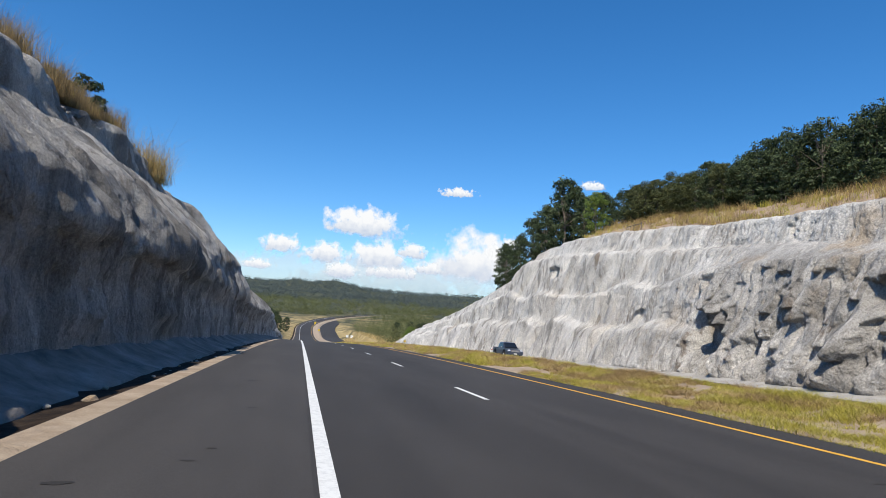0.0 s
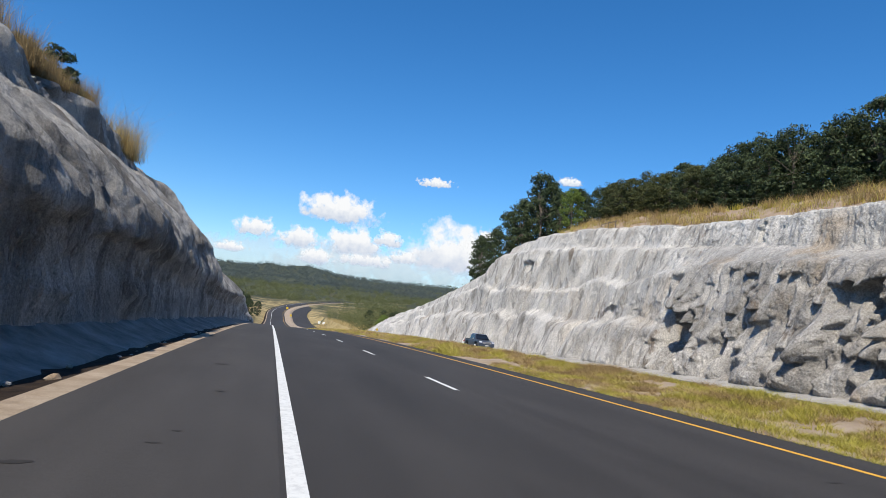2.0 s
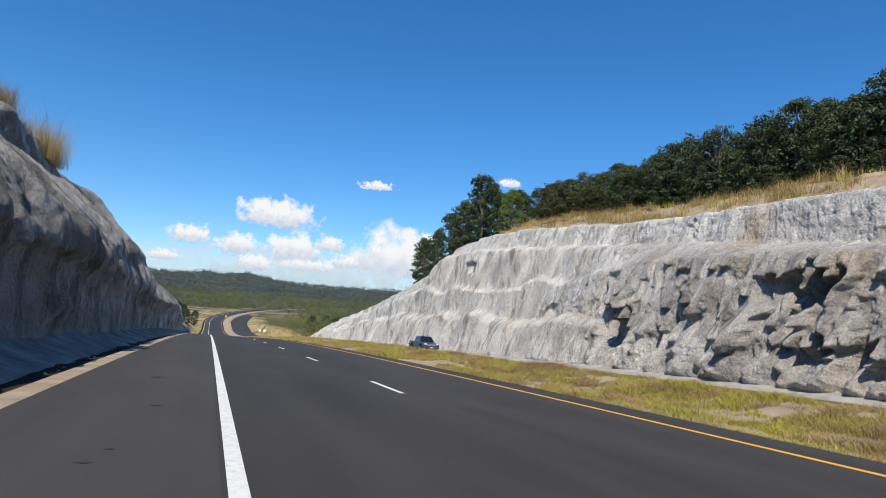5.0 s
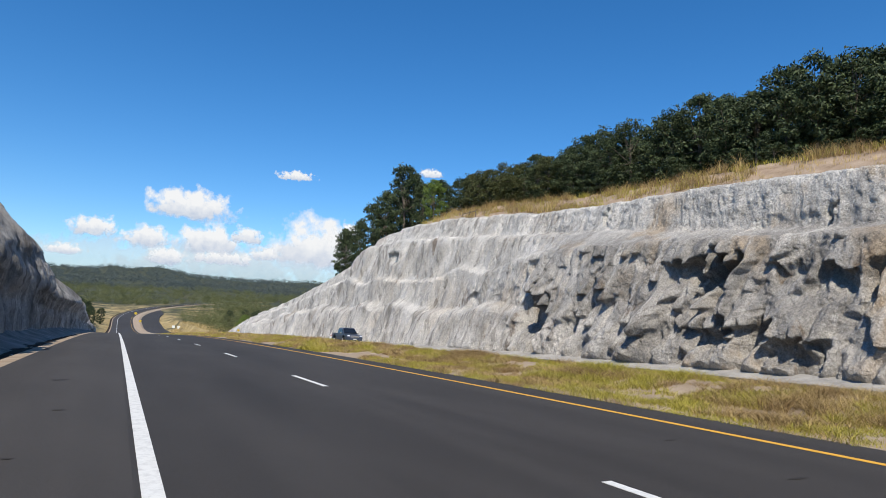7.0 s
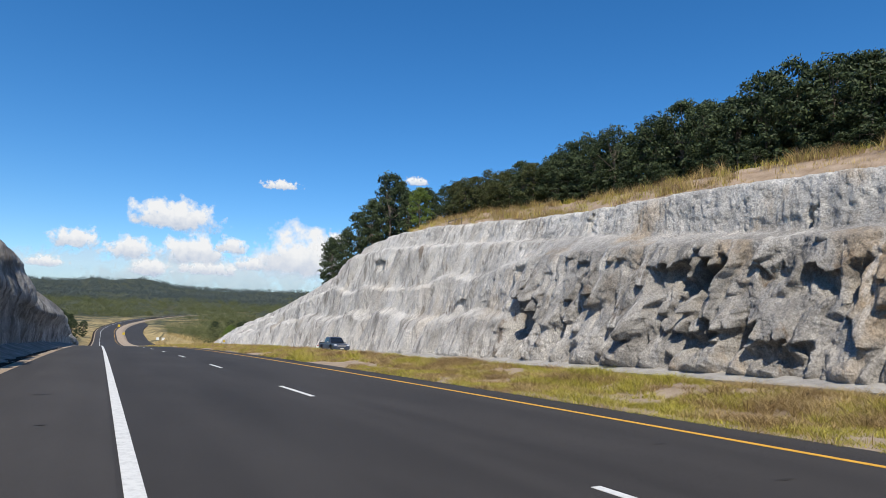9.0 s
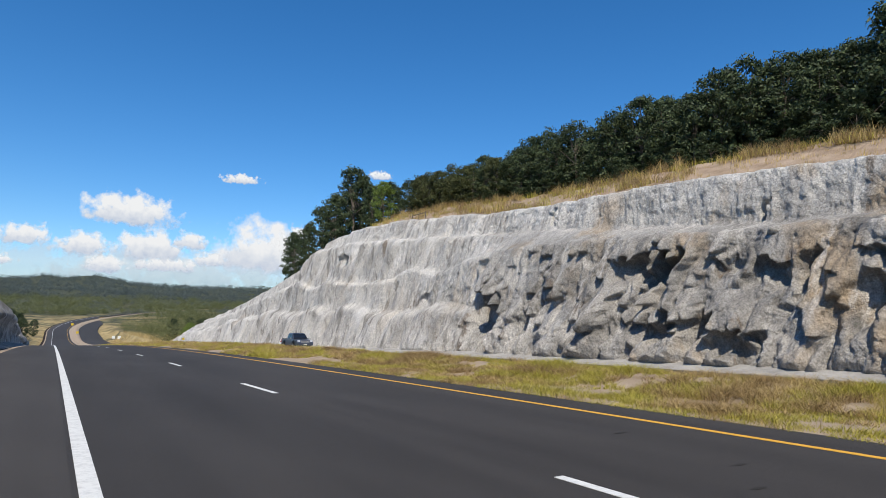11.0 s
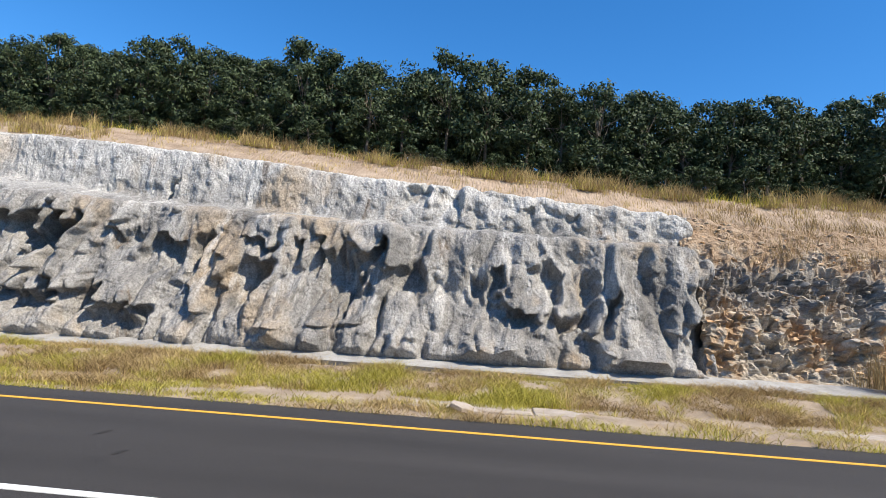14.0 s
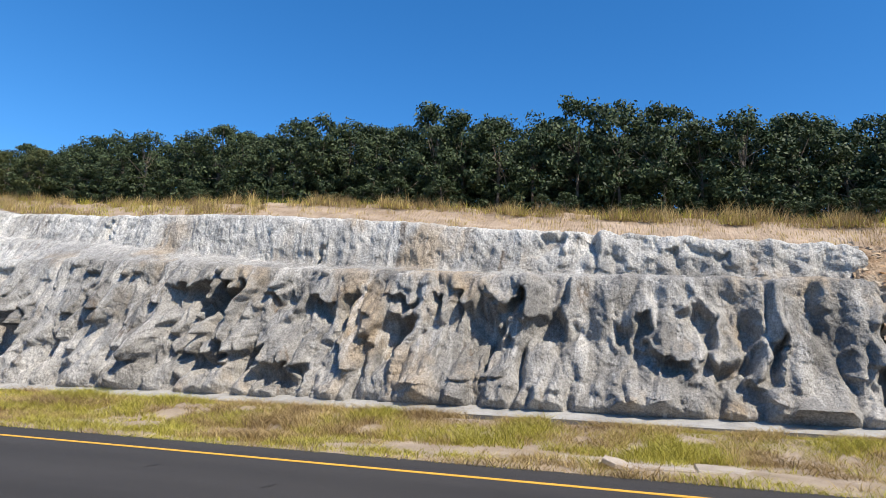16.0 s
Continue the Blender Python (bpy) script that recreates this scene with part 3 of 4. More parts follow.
def build_right_wall():
    ys = [-9.6]
    while ys[-1] < 190:
        ys.append(ys[-1] + (0.066 if ys[-1] < 30 else 0.066 + 0.0025 * (ys[-1] - 30)))
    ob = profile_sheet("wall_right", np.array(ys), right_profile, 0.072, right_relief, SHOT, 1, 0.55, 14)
    tagged(ob, "terraced rock cutting sprayed with lumpy grey concrete", "rock wall", kind="structure")


def rock_relief(P, s, t):
    x, y, z = P.T
    body = np.clip((t - 1.0) / 0.3, 0, 1)
    w = 0.3 * fbm(np.stack([x, y * 0.8, z * 0.8], 1), 2, 0.5, 71)
    bed = z * 2.6 + 0.5 * y + 2 * w
    step = np.floor(bed) + np.clip((bed - np.floor(bed)) * 3, 0, 1)
    blocks = smooth_noise(np.stack([np.floor(bed) * 3.7, np.floor(y * 1.5 + 3 * smooth_noise(np.stack([np.floor(bed) * 5.1, 0 * y, 0 * y], 1), 5)) * 2.3, 0 * y], 1), 77)
    chunk = fbm(np.stack([y * 1.8, z * 2.2, x], 1), 4, 0.6, 81)
    ridged = 0.4 - np.abs(fbm(np.stack([y * 1.1 + 0.5 * z, z * 1.3, x], 1), 4, 0.62, 83))
    rock = np.clip((7.2 - z) / 1.5, 0.25, 1)
    return body * rock * (0.34 * blocks + 0.20 * chunk - 0.75 * ridged + 0.35 * fbm(np.stack([y * 0.5, z * 0.5, 0 * y], 1), 2, 0.5, 91) - 0.3)


def build_rock_end():
    def prof(y):
        z0 = float(road_z(y))
        back = float(np.clip((-9.0 - y) / 14, 0, 1)) * 0.8
        top = float(right_top(y))
        return [(26.9, z0 - 0.5), (27.4, z0 - 0.1), (28.3 + back, 2.6), (29.9 + back, 5.2), (31.6 + back, 6.4), (33.6 + back, top), (34.8 + back, top + 0.25), (36.5 + back, top - 0.8)]

    ys = np.arange(-34, -8.9, 0.11)
    ob = profile_sheet("wall_rock", ys, prof, 0.11, rock_relief, ROCK, 1)
    ob.data.polygons.foreach_set("use_smooth", [False] * len(ob.data.polygons))
    tagged(ob, "bare broken brown rock face with layered ledges", "rock wall", kind="structure")


def left_profile(y):
    z0 = float(road_z(y))
    l1 = float(piecewise(y, (-40, 6.6), (10, 6.4), (19, 6.5), (25.5, 7.5), (40.5, 7.9), (48, 8.5), (53, 8.0), (57, 6.8), (60, 5.2), (68, 4.6), (85, 4.3), (104, 4.1), (116, 3.6), (128, 1.6), (150, -1.6), (170, -4.4), (185, -6.8)))
    top = max(float(left_top(y)), l1 + 0.2) if y < 52 else l1 + 0.2
    h = float(np.clip((l1 - z0) / 7, 0.05, 1.15))
    tier = float(np.clip((52 - y) / 7, 0.05, 1))
    xa = -4.05
    lip = z0 + float(np.clip(0.54 * (l1 - z0), 0.1, 4.1))
    return [(xa - 0.9, z0 - 0.2), (xa - 1.2, z0 + 0.25 * h), (xa - 1.55, z0 + 0.6 * (lip - z0)), (xa - 1.15, lip - 0.1), (xa - 1.45 - 1.2 * h, lip + 0.52 * (l1 - lip)), (xa - 1.45 - 3.1 * h, l1),
            (xa - 1.45 - 4.0 * h, l1 + 0.25), (xa - 1.45 - 4.5 * h - 0.3 * tier, l1 + 0.25 + (top - l1) * 0.8), (xa - 1.45 - 5.4 * h - tier, top), (xa - 3.0 - 6.6 * h - tier, top - 0.6)]


def left_relief(P, s, t):
    x, y, z = P.T
    body = np.clip((t - 1.15) / 0.4, 0, 1) * np.clip((8.2 - t) / 0.4, 0, 1)
    fl = fbm(np.stack([y * 0.55 + 0.25 * z, z * 0.10, 0 * y], 1), 3, 0.55, 101)
    ridges = 0.42 + np.abs(fbm(np.stack([y * 0.27 + 0.2 * z, z * 0.16, 0 * y + 4], 1), 3, 0.42, 111))
    knuckle = np.exp(-((t - 3.6) / 0.9) ** 2) * (np.abs(fbm(np.stack([y * 0.42 + 0.25 * z, z * 0.22, 0 * y + 8], 1), 2, 0.45, 117)) - 0.3)
    small = fbm(np.stack([x * 2.2, y * 2.2, z * 2.2], 1), 3, 0.6, 121)
    led = 0 * y
    for ly, lz, ry, amp in ((17.5, 3.2, 2.6, 0.5), (22.5, 3.0, 2.0, 0.45), (27.0, 3.6, 2.2, 0.4), (34.0, 3.2, 2.4, 0.4), (42.0, 4.2, 2.6, 0.5), (13.0, 3.6, 2.0, 0.6), (50.0, 4.4, 2.4, 0.4), (56.0, 4.6, 2.6, 0.3)):
        u = z - lz - 0.3 * (y - ly) * 0.2
        led = led + amp * np.exp(-((y - ly) / ry) ** 4) * np.exp(-(np.clip(u, 0, None) / 2.0) ** 2) / (1 + np.exp(-u * 10))
    steep = 0.45 + 0.55 * np.clip((t - 2.6) / 0.6, 0, 1)
    return body * np.interp(y, [4, 16], [0.3, 1.0]) * (steep * (0.75 * fl + 0.85 * (ridges - 0.7)) + 0.13 * fbm(np.stack([y * 1.9 + 0.6 * z, z * 0.12, 0 * y + 7], 1), 3, 0.6, 131) + np.clip((y - 8) / 8, 0.2, 1) * np.clip((58 - y) / 10, 0, 1) * 0.75 * knuckle + 0.05 * small + led) + 0.03 * small + 0.045 * np.clip((60 - y) / 10, 0, 1) * smooth_noise(P * 7.7, 59)


def build_left_wall():
    ys = [-14.0]
    while ys[-1] < 182:
        ys.append(ys[-1] + (0.12 if ys[-1] < 66 else 0.12 + 0.008 * (ys[-1] - 66)))
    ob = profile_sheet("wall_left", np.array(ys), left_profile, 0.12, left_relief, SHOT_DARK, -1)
    tagged(ob, "tall shaded cutting sprayed with grey weathered concrete", "rock wall", kind="structure")


build_ground()
build_roads()
build_right_wall()
build_rock_end()
build_left_wall()


# ---- verge, aprons, ditch ----
def ribbon(name, ys, profile, mat, label, category, bump=0.0, seed=0):
    """A band along the road with a cross-section of (x, height over the road)."""
    P = []
    for y in ys:
        z0 = float(valley_z(0, y))
        P.append([(x + float(road_x(y)), y, z0 + h) for x, h in profile])
    P = np.array(P)
    k = P.reshape(-1, 3)
    wob = bump * fbm(np.stack([k[:, 0] * 0.7, k[:, 1] * 0.7, 0 * k[:, 0]], 1), 3, 0.5, seed)
    k[:, 2] += wob
    return tagged(mesh_object(name, k, grid_faces(len(ys), len(profile), True), mat), label, category, kind="structure")


NEAR_Y = np.concatenate([np.arange(-40, 60, 0.5), np.arange(60, 200, 3.0), np.arange(200, 900, 8.0)])
ribbon("verge", NEAR_Y, [(9.3, -0.10), (9.36, -0.005), (9.7, 0.03), (10.2, 0.05), (10.8, 0.05), (11.3, 0.10), (12.0, 0.24), (12.8, 0.39), (13.5, 0.36), (14.4, -0.18), (14.7, -0.36)], SAND,
       "sandy grassed median between the carriageways", "ground", 0.03, 7)
ribbon("ditch", NEAR_Y, [(-2.93, -0.06), (-3.1, -0.11), (-3.4, -0.16), (-3.75, -0.18), (-4.0, -0.16)], DITCH, "very dark ditch under the wall", "ditch", 0.04, 9)
ribbon("apron_left", np.arange(-30, 182, 0.5), [(-3.70, -0.30), (-3.76, -0.15), (-4.3, 0.0), (-4.9, 0.22), (-5.30, 0.44), (-5.5, 0.40)], APRON_SHADED, "sloped concrete apron at the foot of the wall", "apron", 0.09, 10)
ribbon("apron_right", np.arange(-17, 187, 0.4), [(25.55, -0.50), (25.58, -0.36), (25.75, -0.30), (26.3, -0.22), (26.9, -0.12), (27.25, -0.02), (27.6, 0.02)], CONCRETE,
       "pale concrete apron along the foot of the rock wall", "apron", 0.03, 12)


def ridge_sheet():
    ys = np.concatenate([np.arange(-60, 80, 0.35), np.arange(80, 130, 1.5)])
    xs = np.concatenate([np.arange(32.6, 40, 0.3), np.arange(40, 62, 1.2)])
    X, Y = np.meshgrid(xs, ys, indexing="ij")
    Z = land_z(np.maximum(X, 34.3 + wall_shift(Y)), Y) - np.clip(np.where(Y < -8.5, 35.6, 34.3) + wall_shift(Y) - X, 0, None) * 0.75
    k = np.stack([X, Y, 0 * X], -1).reshape(-1, 3)
    Z = Z + 0.06 + 0.12 * fbm(k * 0.6, 4, 0.55, 15).reshape(X.shape) + np.where((Y < 6) & (X < 38), 0.05 * np.sin(X * 9 + 0.6 * np.sin(Y * 0.7)), 0)
    ob = mesh_object("ridge", np.stack([X, Y, Z], -1).reshape(-1, 3), grid_faces(len(xs), len(ys)), SOIL)
    tagged(ob, "bare orange soil slope above the rock wall", "ground", kind="structure")


ridge_sheet()


def median_slabs():
    for k in range(7):
        bm = bmesh.new()
        bmesh.ops.create_cube(bm, size=1)
        bmesh.ops.scale(bm, vec=(1.10, 2.07, 0.10), verts=bm.verts)
        bmesh.ops.bevel(bm, geom=bm.edges[:], offset=0.02, segments=1, affect="EDGES")
        y = 0.4 - 2.1 * k
        me = bpy.data.meshes.new("drain_slab")
        bm.to_mesh(me)
        bm.free()
        me.materials.append(SLAB)
        ob = new("drain_slab", me)
        ob.matrix_world = pose(10.66, y, float(road_z(y)) + 0.02, -1.1 + random.uniform(-0.2, 0.2), random.uniform(-1, 1), random.uniform(-0.6, 0.6))
        tagged(ob, "pale cracked concrete slab set in the grassed median", "concrete slab", "slabs in the median")


median_slabs()


def broken_slab():
    bm = bmesh.new()
    ring = [bm.verts.new(p) for p in ((-0.34, -0.42, 0), (0.30, -0.30, 0), (0.36, 0.20, 0), (0.05, 0.46, 0), (-0.30, 0.30, 0))]
    face = bm.faces.new(ring)
    top = bmesh.ops.extrude_face_region(bm, geom=[face])["geom"]
    bmesh.ops.translate(bm, vec=(0, 0, 0.09), verts=[v for v in top if isinstance(v, bmesh.types.BMVert)])
    bmesh.ops.recalc_face_normals(bm, faces=bm.faces[:])
    bmesh.ops.bevel(bm, geom=bm.edges[:], offset=0.012, segments=1, affect="EDGES")
    me = bpy.data.meshes.new("broken_slab")
    bm.to_mesh(me)
    bm.free()
    me.materials.append(SLAB)
    ob = new("broken_slab", me)
    ob.matrix_world = pose(10.0, 0.45, float(road_z(0.45)) + 0.06, 10, -12, 35) @ Matrix.Diagonal((0.6, 0.6, 0.8, 1))
    tagged(ob, "broken pale concrete slab tilted up in the median grass", "concrete slab")


broken_slab()


# ---- grass ----
def blades(name, pts, height, width, mat, label, lean=0.35, seed=0):
    """One mesh of bent tapering blades that stand at pts (n, 3)."""
    r = np.random.RandomState(seed)
    n = len(pts)
    a = r.uniform(0, 2 * np.pi, n)
    h = height * r.uniform(0.45, 1.25, n) * (0.55 + 0.9 * np.clip(0.5 + fbm(pts * 0.9, 2, 0.5, seed + 7), 0, 1.2))
    w = width * r.uniform(0.6, 1.3, n)
    side = np.stack([np.cos(a), np.sin(a), 0 * a], 1)
    b = r.uniform(0, 2 * np.pi, n)
    bend = np.stack([np.cos(b), np.sin(b), 0 * b], 1) * (h * r.uniform(0.1, 1.0, n) * lean * 2)[:, None]
    up = np.stack([0 * a, 0 * a, h], 1)
    p0, p1 = pts - side * w[:, None], pts + side * w[:, None]
    mid = pts + up * 0.6 + bend * 0.35
    p2, p3 = mid - side * w[:, None] * 0.7, mid + side * w[:, None] * 0.7
    tip = pts + up + bend
    V = np.stack([p0, p1, p2, p3, tip], 1).reshape(-1, 3)
    i = np.arange(n)[:, None] * 5
    tris = np.concatenate([i + [[0, 1, 3]], i + [[0, 3, 2]], i + [[2, 3, 4]]], 1).reshape(-1, 3)
    me = bpy.data.meshes.new(name)
    me.vertices.add(len(V))
    me.vertices.foreach_set("co", V.ravel())
    me.loops.add(len(tris) * 3)
    me.loops.foreach_set("vertex_index", tris.ravel().astype(np.int32))
    me.polygons.add(len(tris))
    me.polygons.foreach_set("loop_start", np.arange(0, len(tris) * 3, 3, dtype=np.int32))
    me.materials.append(mat)
    me.update()
    me.validate()
    return tagged(new(name, me), label, "grass", kind="stuff")


def verge_height(x, y):
    return valley_z(0, y) + np.interp(x, [9.36, 9.7, 10.8, 11.3, 12.0, 12.8, 13.5, 14.4], [-0.005, 0.03, 0.05, 0.10, 0.24, 0.39, 0.36, -0.18])


def build_verge_grass():
    r = np.random.RandomState(4)

    def scatter(n, x0, x1, y0, y1):
        x, y = r.uniform(x0, x1, n), r.uniform(y0, y1, n)
        return x, y

    def patch(x, y, seed):
        return fbm(np.stack([x * 0.55, y * 0.35, 0 * x], 1), 3, 0.5, seed)

    def emit(x, y, keep, h, w, seed):
        x, y = x[keep], y[keep]
        tone = fbm(np.stack([x * 1.5, y * 1.1, 0 * x], 1), 3, 0.6, 44) + r.normal(0, 0.30, len(x)) - 0.10 * (x - 11.6)
        pts = np.stack([x, y, verge_height(x, y) - 0.02], 1)
        green, brown = tone > 0.12, tone < -0.30
        blades("median_grass", pts[green], h, w, GREEN, "yellow-green grass on the median", 1.1, seed)
        blades("median_grass", pts[~green & ~brown], h, w, DRY, "dry golden grass on the median", 1.4, seed + 1)
        blades("median_grass", pts[brown], h, w, BROWN, "dead brown grass on the median", 1.5, seed + 2)

    x, y = scatter(190000, 11.0, 14.1, -20, 26)
    emit(x, y, fbm(np.stack([x * 1.7, y * 1.7, 0 * x], 1), 2, 0.5, 33) > -0.55, 0.16, 0.006, 50)
    x, y = scatter(44000, 9.22, 10.4, -20, 26)
    edge = np.where(y > 1.5, 9.95, 9.7) + 0.25 * patch(0 * x, y * 1.6, 35)
    emit(x, y, (x < edge) & (patch(x, y * 2, 36) > -0.7), 0.13, 0.0065, 60)
    x, y = scatter(70000, 9.6, 11.2, -19, 26)
    emit(x, y, fbm(np.stack([x * 1.5, y * 0.8, 0 * x], 1), 3, 0.5, 37) > np.where(y > 2.5, -0.3, 0.08), 0.12, 0.0065, 70)
    x, y = scatter(42000, 9.25, 13.8, 26, 60)
    emit(x, y, (patch(x, y, 38) > -0.1) | (x > 11.3), 0.17, 0.016, 80)
    x, y = scatter(26000, 9.3, 14.2, 60, 190)
    emit(x, y, (patch(x, y, 39) > -0.2) | (x > 11.3), 0.16, 0.04, 90)


build_verge_grass()


def tufts(name, centres, per, spread, height, width, mat, label, seed, lean=0.25):
    r = np.random.RandomState(seed)
    c = np.repeat(np.asarray(centres, float), per, axis=0)
    c[:, :2] += r.normal(0, spread, (len(c), 2))
    return blades(name, c, height, width, mat, label, lean, seed + 1)


def build_ridge_grass():
    r = np.random.RandomState(8)
    x = r.uniform(36.6, 40.5, 1500)
    y = r.uniform(-42, 80, 1500)
    x = np.where(y > 26, r.uniform(34.8, 40, 1500) + 0.8 * wall_shift(y), np.maximum(x, 37.6))
    z = land_z(x, y) + 0.05
    c = np.stack([x, y, z], 1)
    pick = fbm(np.stack([x * 0.4, y * 0.15, 0 * x], 1), 2, 0.5, 3) > -0.25
    tufts("ridge_grass", c[pick], 26, 0.32, 0.55, 0.012, STRAW, "tall dry straw-coloured grass along the ridge", 11, 0.55)
    few = c[r.uniform(0, 1, len(c)) < 0.08]
    tufts("ridge_grass", few, 60, 0.24, 0.8, 0.014, DRY, "tall dry grass tufts on the ridge", 12, 0.4)
    green = c[(r.uniform(0, 1, len(c)) < 0.45)]
    tufts("ridge_grass", green, 18, 0.35, 0.42, 0.017, GREEN, "greenish grass among the dry ridge grass", 13, 0.5)
    n = 420
    x, y = r.uniform(34.0, 37.5, n), r.uniform(-34, 30, n)
    tufts("soil_grass", np.stack([x, y, land_z(x, y) + 0.05], 1), 12, 0.15, 0.28, 0.014, DRY, "thin dry grass on the bare soil", 14)
    n = 520
    x, y = r.uniform(31.0, 37, n), r.uniform(-34, -10.5, n)
    tufts("rock_grass", np.stack([x, y, np.interp(x, [31, 33.5, 37], [5.6, 7.6, 9.6])], 1), 16, 0.22, 0.42, 0.011, STRAW, "dry grass on the broken rock", 15, 0.6)
    # left crest
    y = r.uniform(8, 43, 330)
    x = -12.7 + r.normal(0, 0.45, 330)
    tufts("crest_grass", np.stack([x, y, left_top(y) - 0.15], 1), 130, 0.32, 1.15, 0.007, STRAW, "dense dry grass on the crest of the shaded wall", 16)
    tufts("crest_grass", np.stack([x - 0.4, y, left_top(y)], 1), 16, 0.25, 0.8, 0.014, GREEN, "greenish grass on the crest of the shaded wall", 17)
    tufts("grass_clump", [(-10.9, 43.6, 9.4), (-10.7, 44.6, 9.2), (-11.2, 45.4, 9.4)], 620, 0.50, 2.5, 0.008, DRY, "large dry grass clump on the wall's shoulder", 18, 0.4)
    tufts("rock_grass", [(26.9, -15.3 - 0.35 * k, 0.3) for k in range(7)], 110, 0.4, 1.0, 0.012, BROWN, "brown brush at the foot of the broken rock", 19)


build_ridge_grass()


# ---- trees ----
def limb(bm, a, b, ra, rb, sides=6):
    a, b = Vector(a), Vector(b)
    q = (b - a).to_track_quat("Z", "Y")
    rings = []
    for c, r in ((a, ra), (b, rb)):
        rings.append([bm.verts.new(c + q @ Vector((r * math.cos(2 * math.pi * k / sides), r * math.sin(2 * math.pi * k / sides), 0))) for k in range(sides)])
    for k in range(sides):
        bm.faces.new((rings[0][k], rings[0][(k + 1) % sides], rings[1][(k + 1) % sides], rings[1][k]))
    bm.faces.new(rings[1])


def leaf_mesh(name, clumps, per, leaf, mat, seed, flat=0.6, slim=0.45):
    """Leaves round the clump centres: (x, y, z, radius) rows."""
    r = np.random.RandomState(seed)
    c = np.repeat(np.asarray(clumps, float), per, axis=0)
    d = r.normal(0, 1, (len(c), 3))
    d /= np.linalg.norm(d, axis=1)[:, None]
    d[:, 2] *= flat
    p = c[:, :3] + d * (c[:, 3] * r.uniform(0.45, 1.05, len(c)))[:, None]
    nrm = d + r.normal(0, 0.55, d.shape) + [0, 0, 0.35]
    nrm /= np.linalg.norm(nrm, axis=1)[:, None]
    t = np.cross(nrm, r.normal(0, 1, d.shape))
    t /= np.linalg.norm(t, axis=1)[:, None]
    u = np.cross(nrm, t)
    s = (leaf * r.uniform(0.6, 1.35, len(c)))[:, None]
    V = np.stack([p - t * s, p + u * s * slim, p + t * s, p - u * s * slim], 1).reshape(-1, 3)
    n = len(c)
    me = bpy.data.meshes.new(name)
    me.vertices.add(4 * n)
    me.vertices.foreach_set("co", V.ravel())
    me.loops.add(4 * n)
    me.loops.foreach_set("vertex_index", np.arange(4 * n, dtype=np.int32))
    me.polygons.add(n)
    me.polygons.foreach_set("loop_start", np.arange(0, 4 * n, 4, dtype=np.int32))
    me.materials.append(mat)
    me.update()
    me.validate()
    return me


def make_tree(height, radius, seed, leafmat, clumps=92, per=66, leaf=0.14, bare=0.06, label=""):
    r = random.Random(seed)
    tree = new("tree")
    bm = bmesh.new()
    top = Vector((r.uniform(-0.3, 0.3), r.uniform(-0.3, 0.3), height * 0.8))
    fork = Vector((0, 0, height * 0.32))
    limb(bm, (0, 0, -0.5), fork, height * 0.016, height * 0.012)
    limb(bm, fork, top, height * 0.012, 0.02)
    centres = []
    for k in range(clumps):
        f = r.uniform(bare, 0.97) ** 0.9
        prof = math.sin(math.pi * min(1, (f - bare + 0.12) / (1.12 - bare))) ** 0.6
        a = r.uniform(0, 2 * math.pi)
        d = radius * prof * math.sqrt(r.uniform(0.15, 1.0))
        p = Vector((d * math.cos(a), d * math.sin(a), f * height))
        centres.append((*p, r.uniform(0.35, 0.72) * radius / 2.2))
        if k % 6 == 0:
            base = fork.lerp(top, r.uniform(0.0, 0.6))
            limb(bm, base, p, height * 0.005, 0.012, 5)
    trunk = part("trunk", bm, BARK, tree)
    crown = new("crown", leaf_mesh("crown", centres, per, leaf, leafmat, seed))
    crown.parent = tree
    tagged(tree, label, "tree")
    return tree


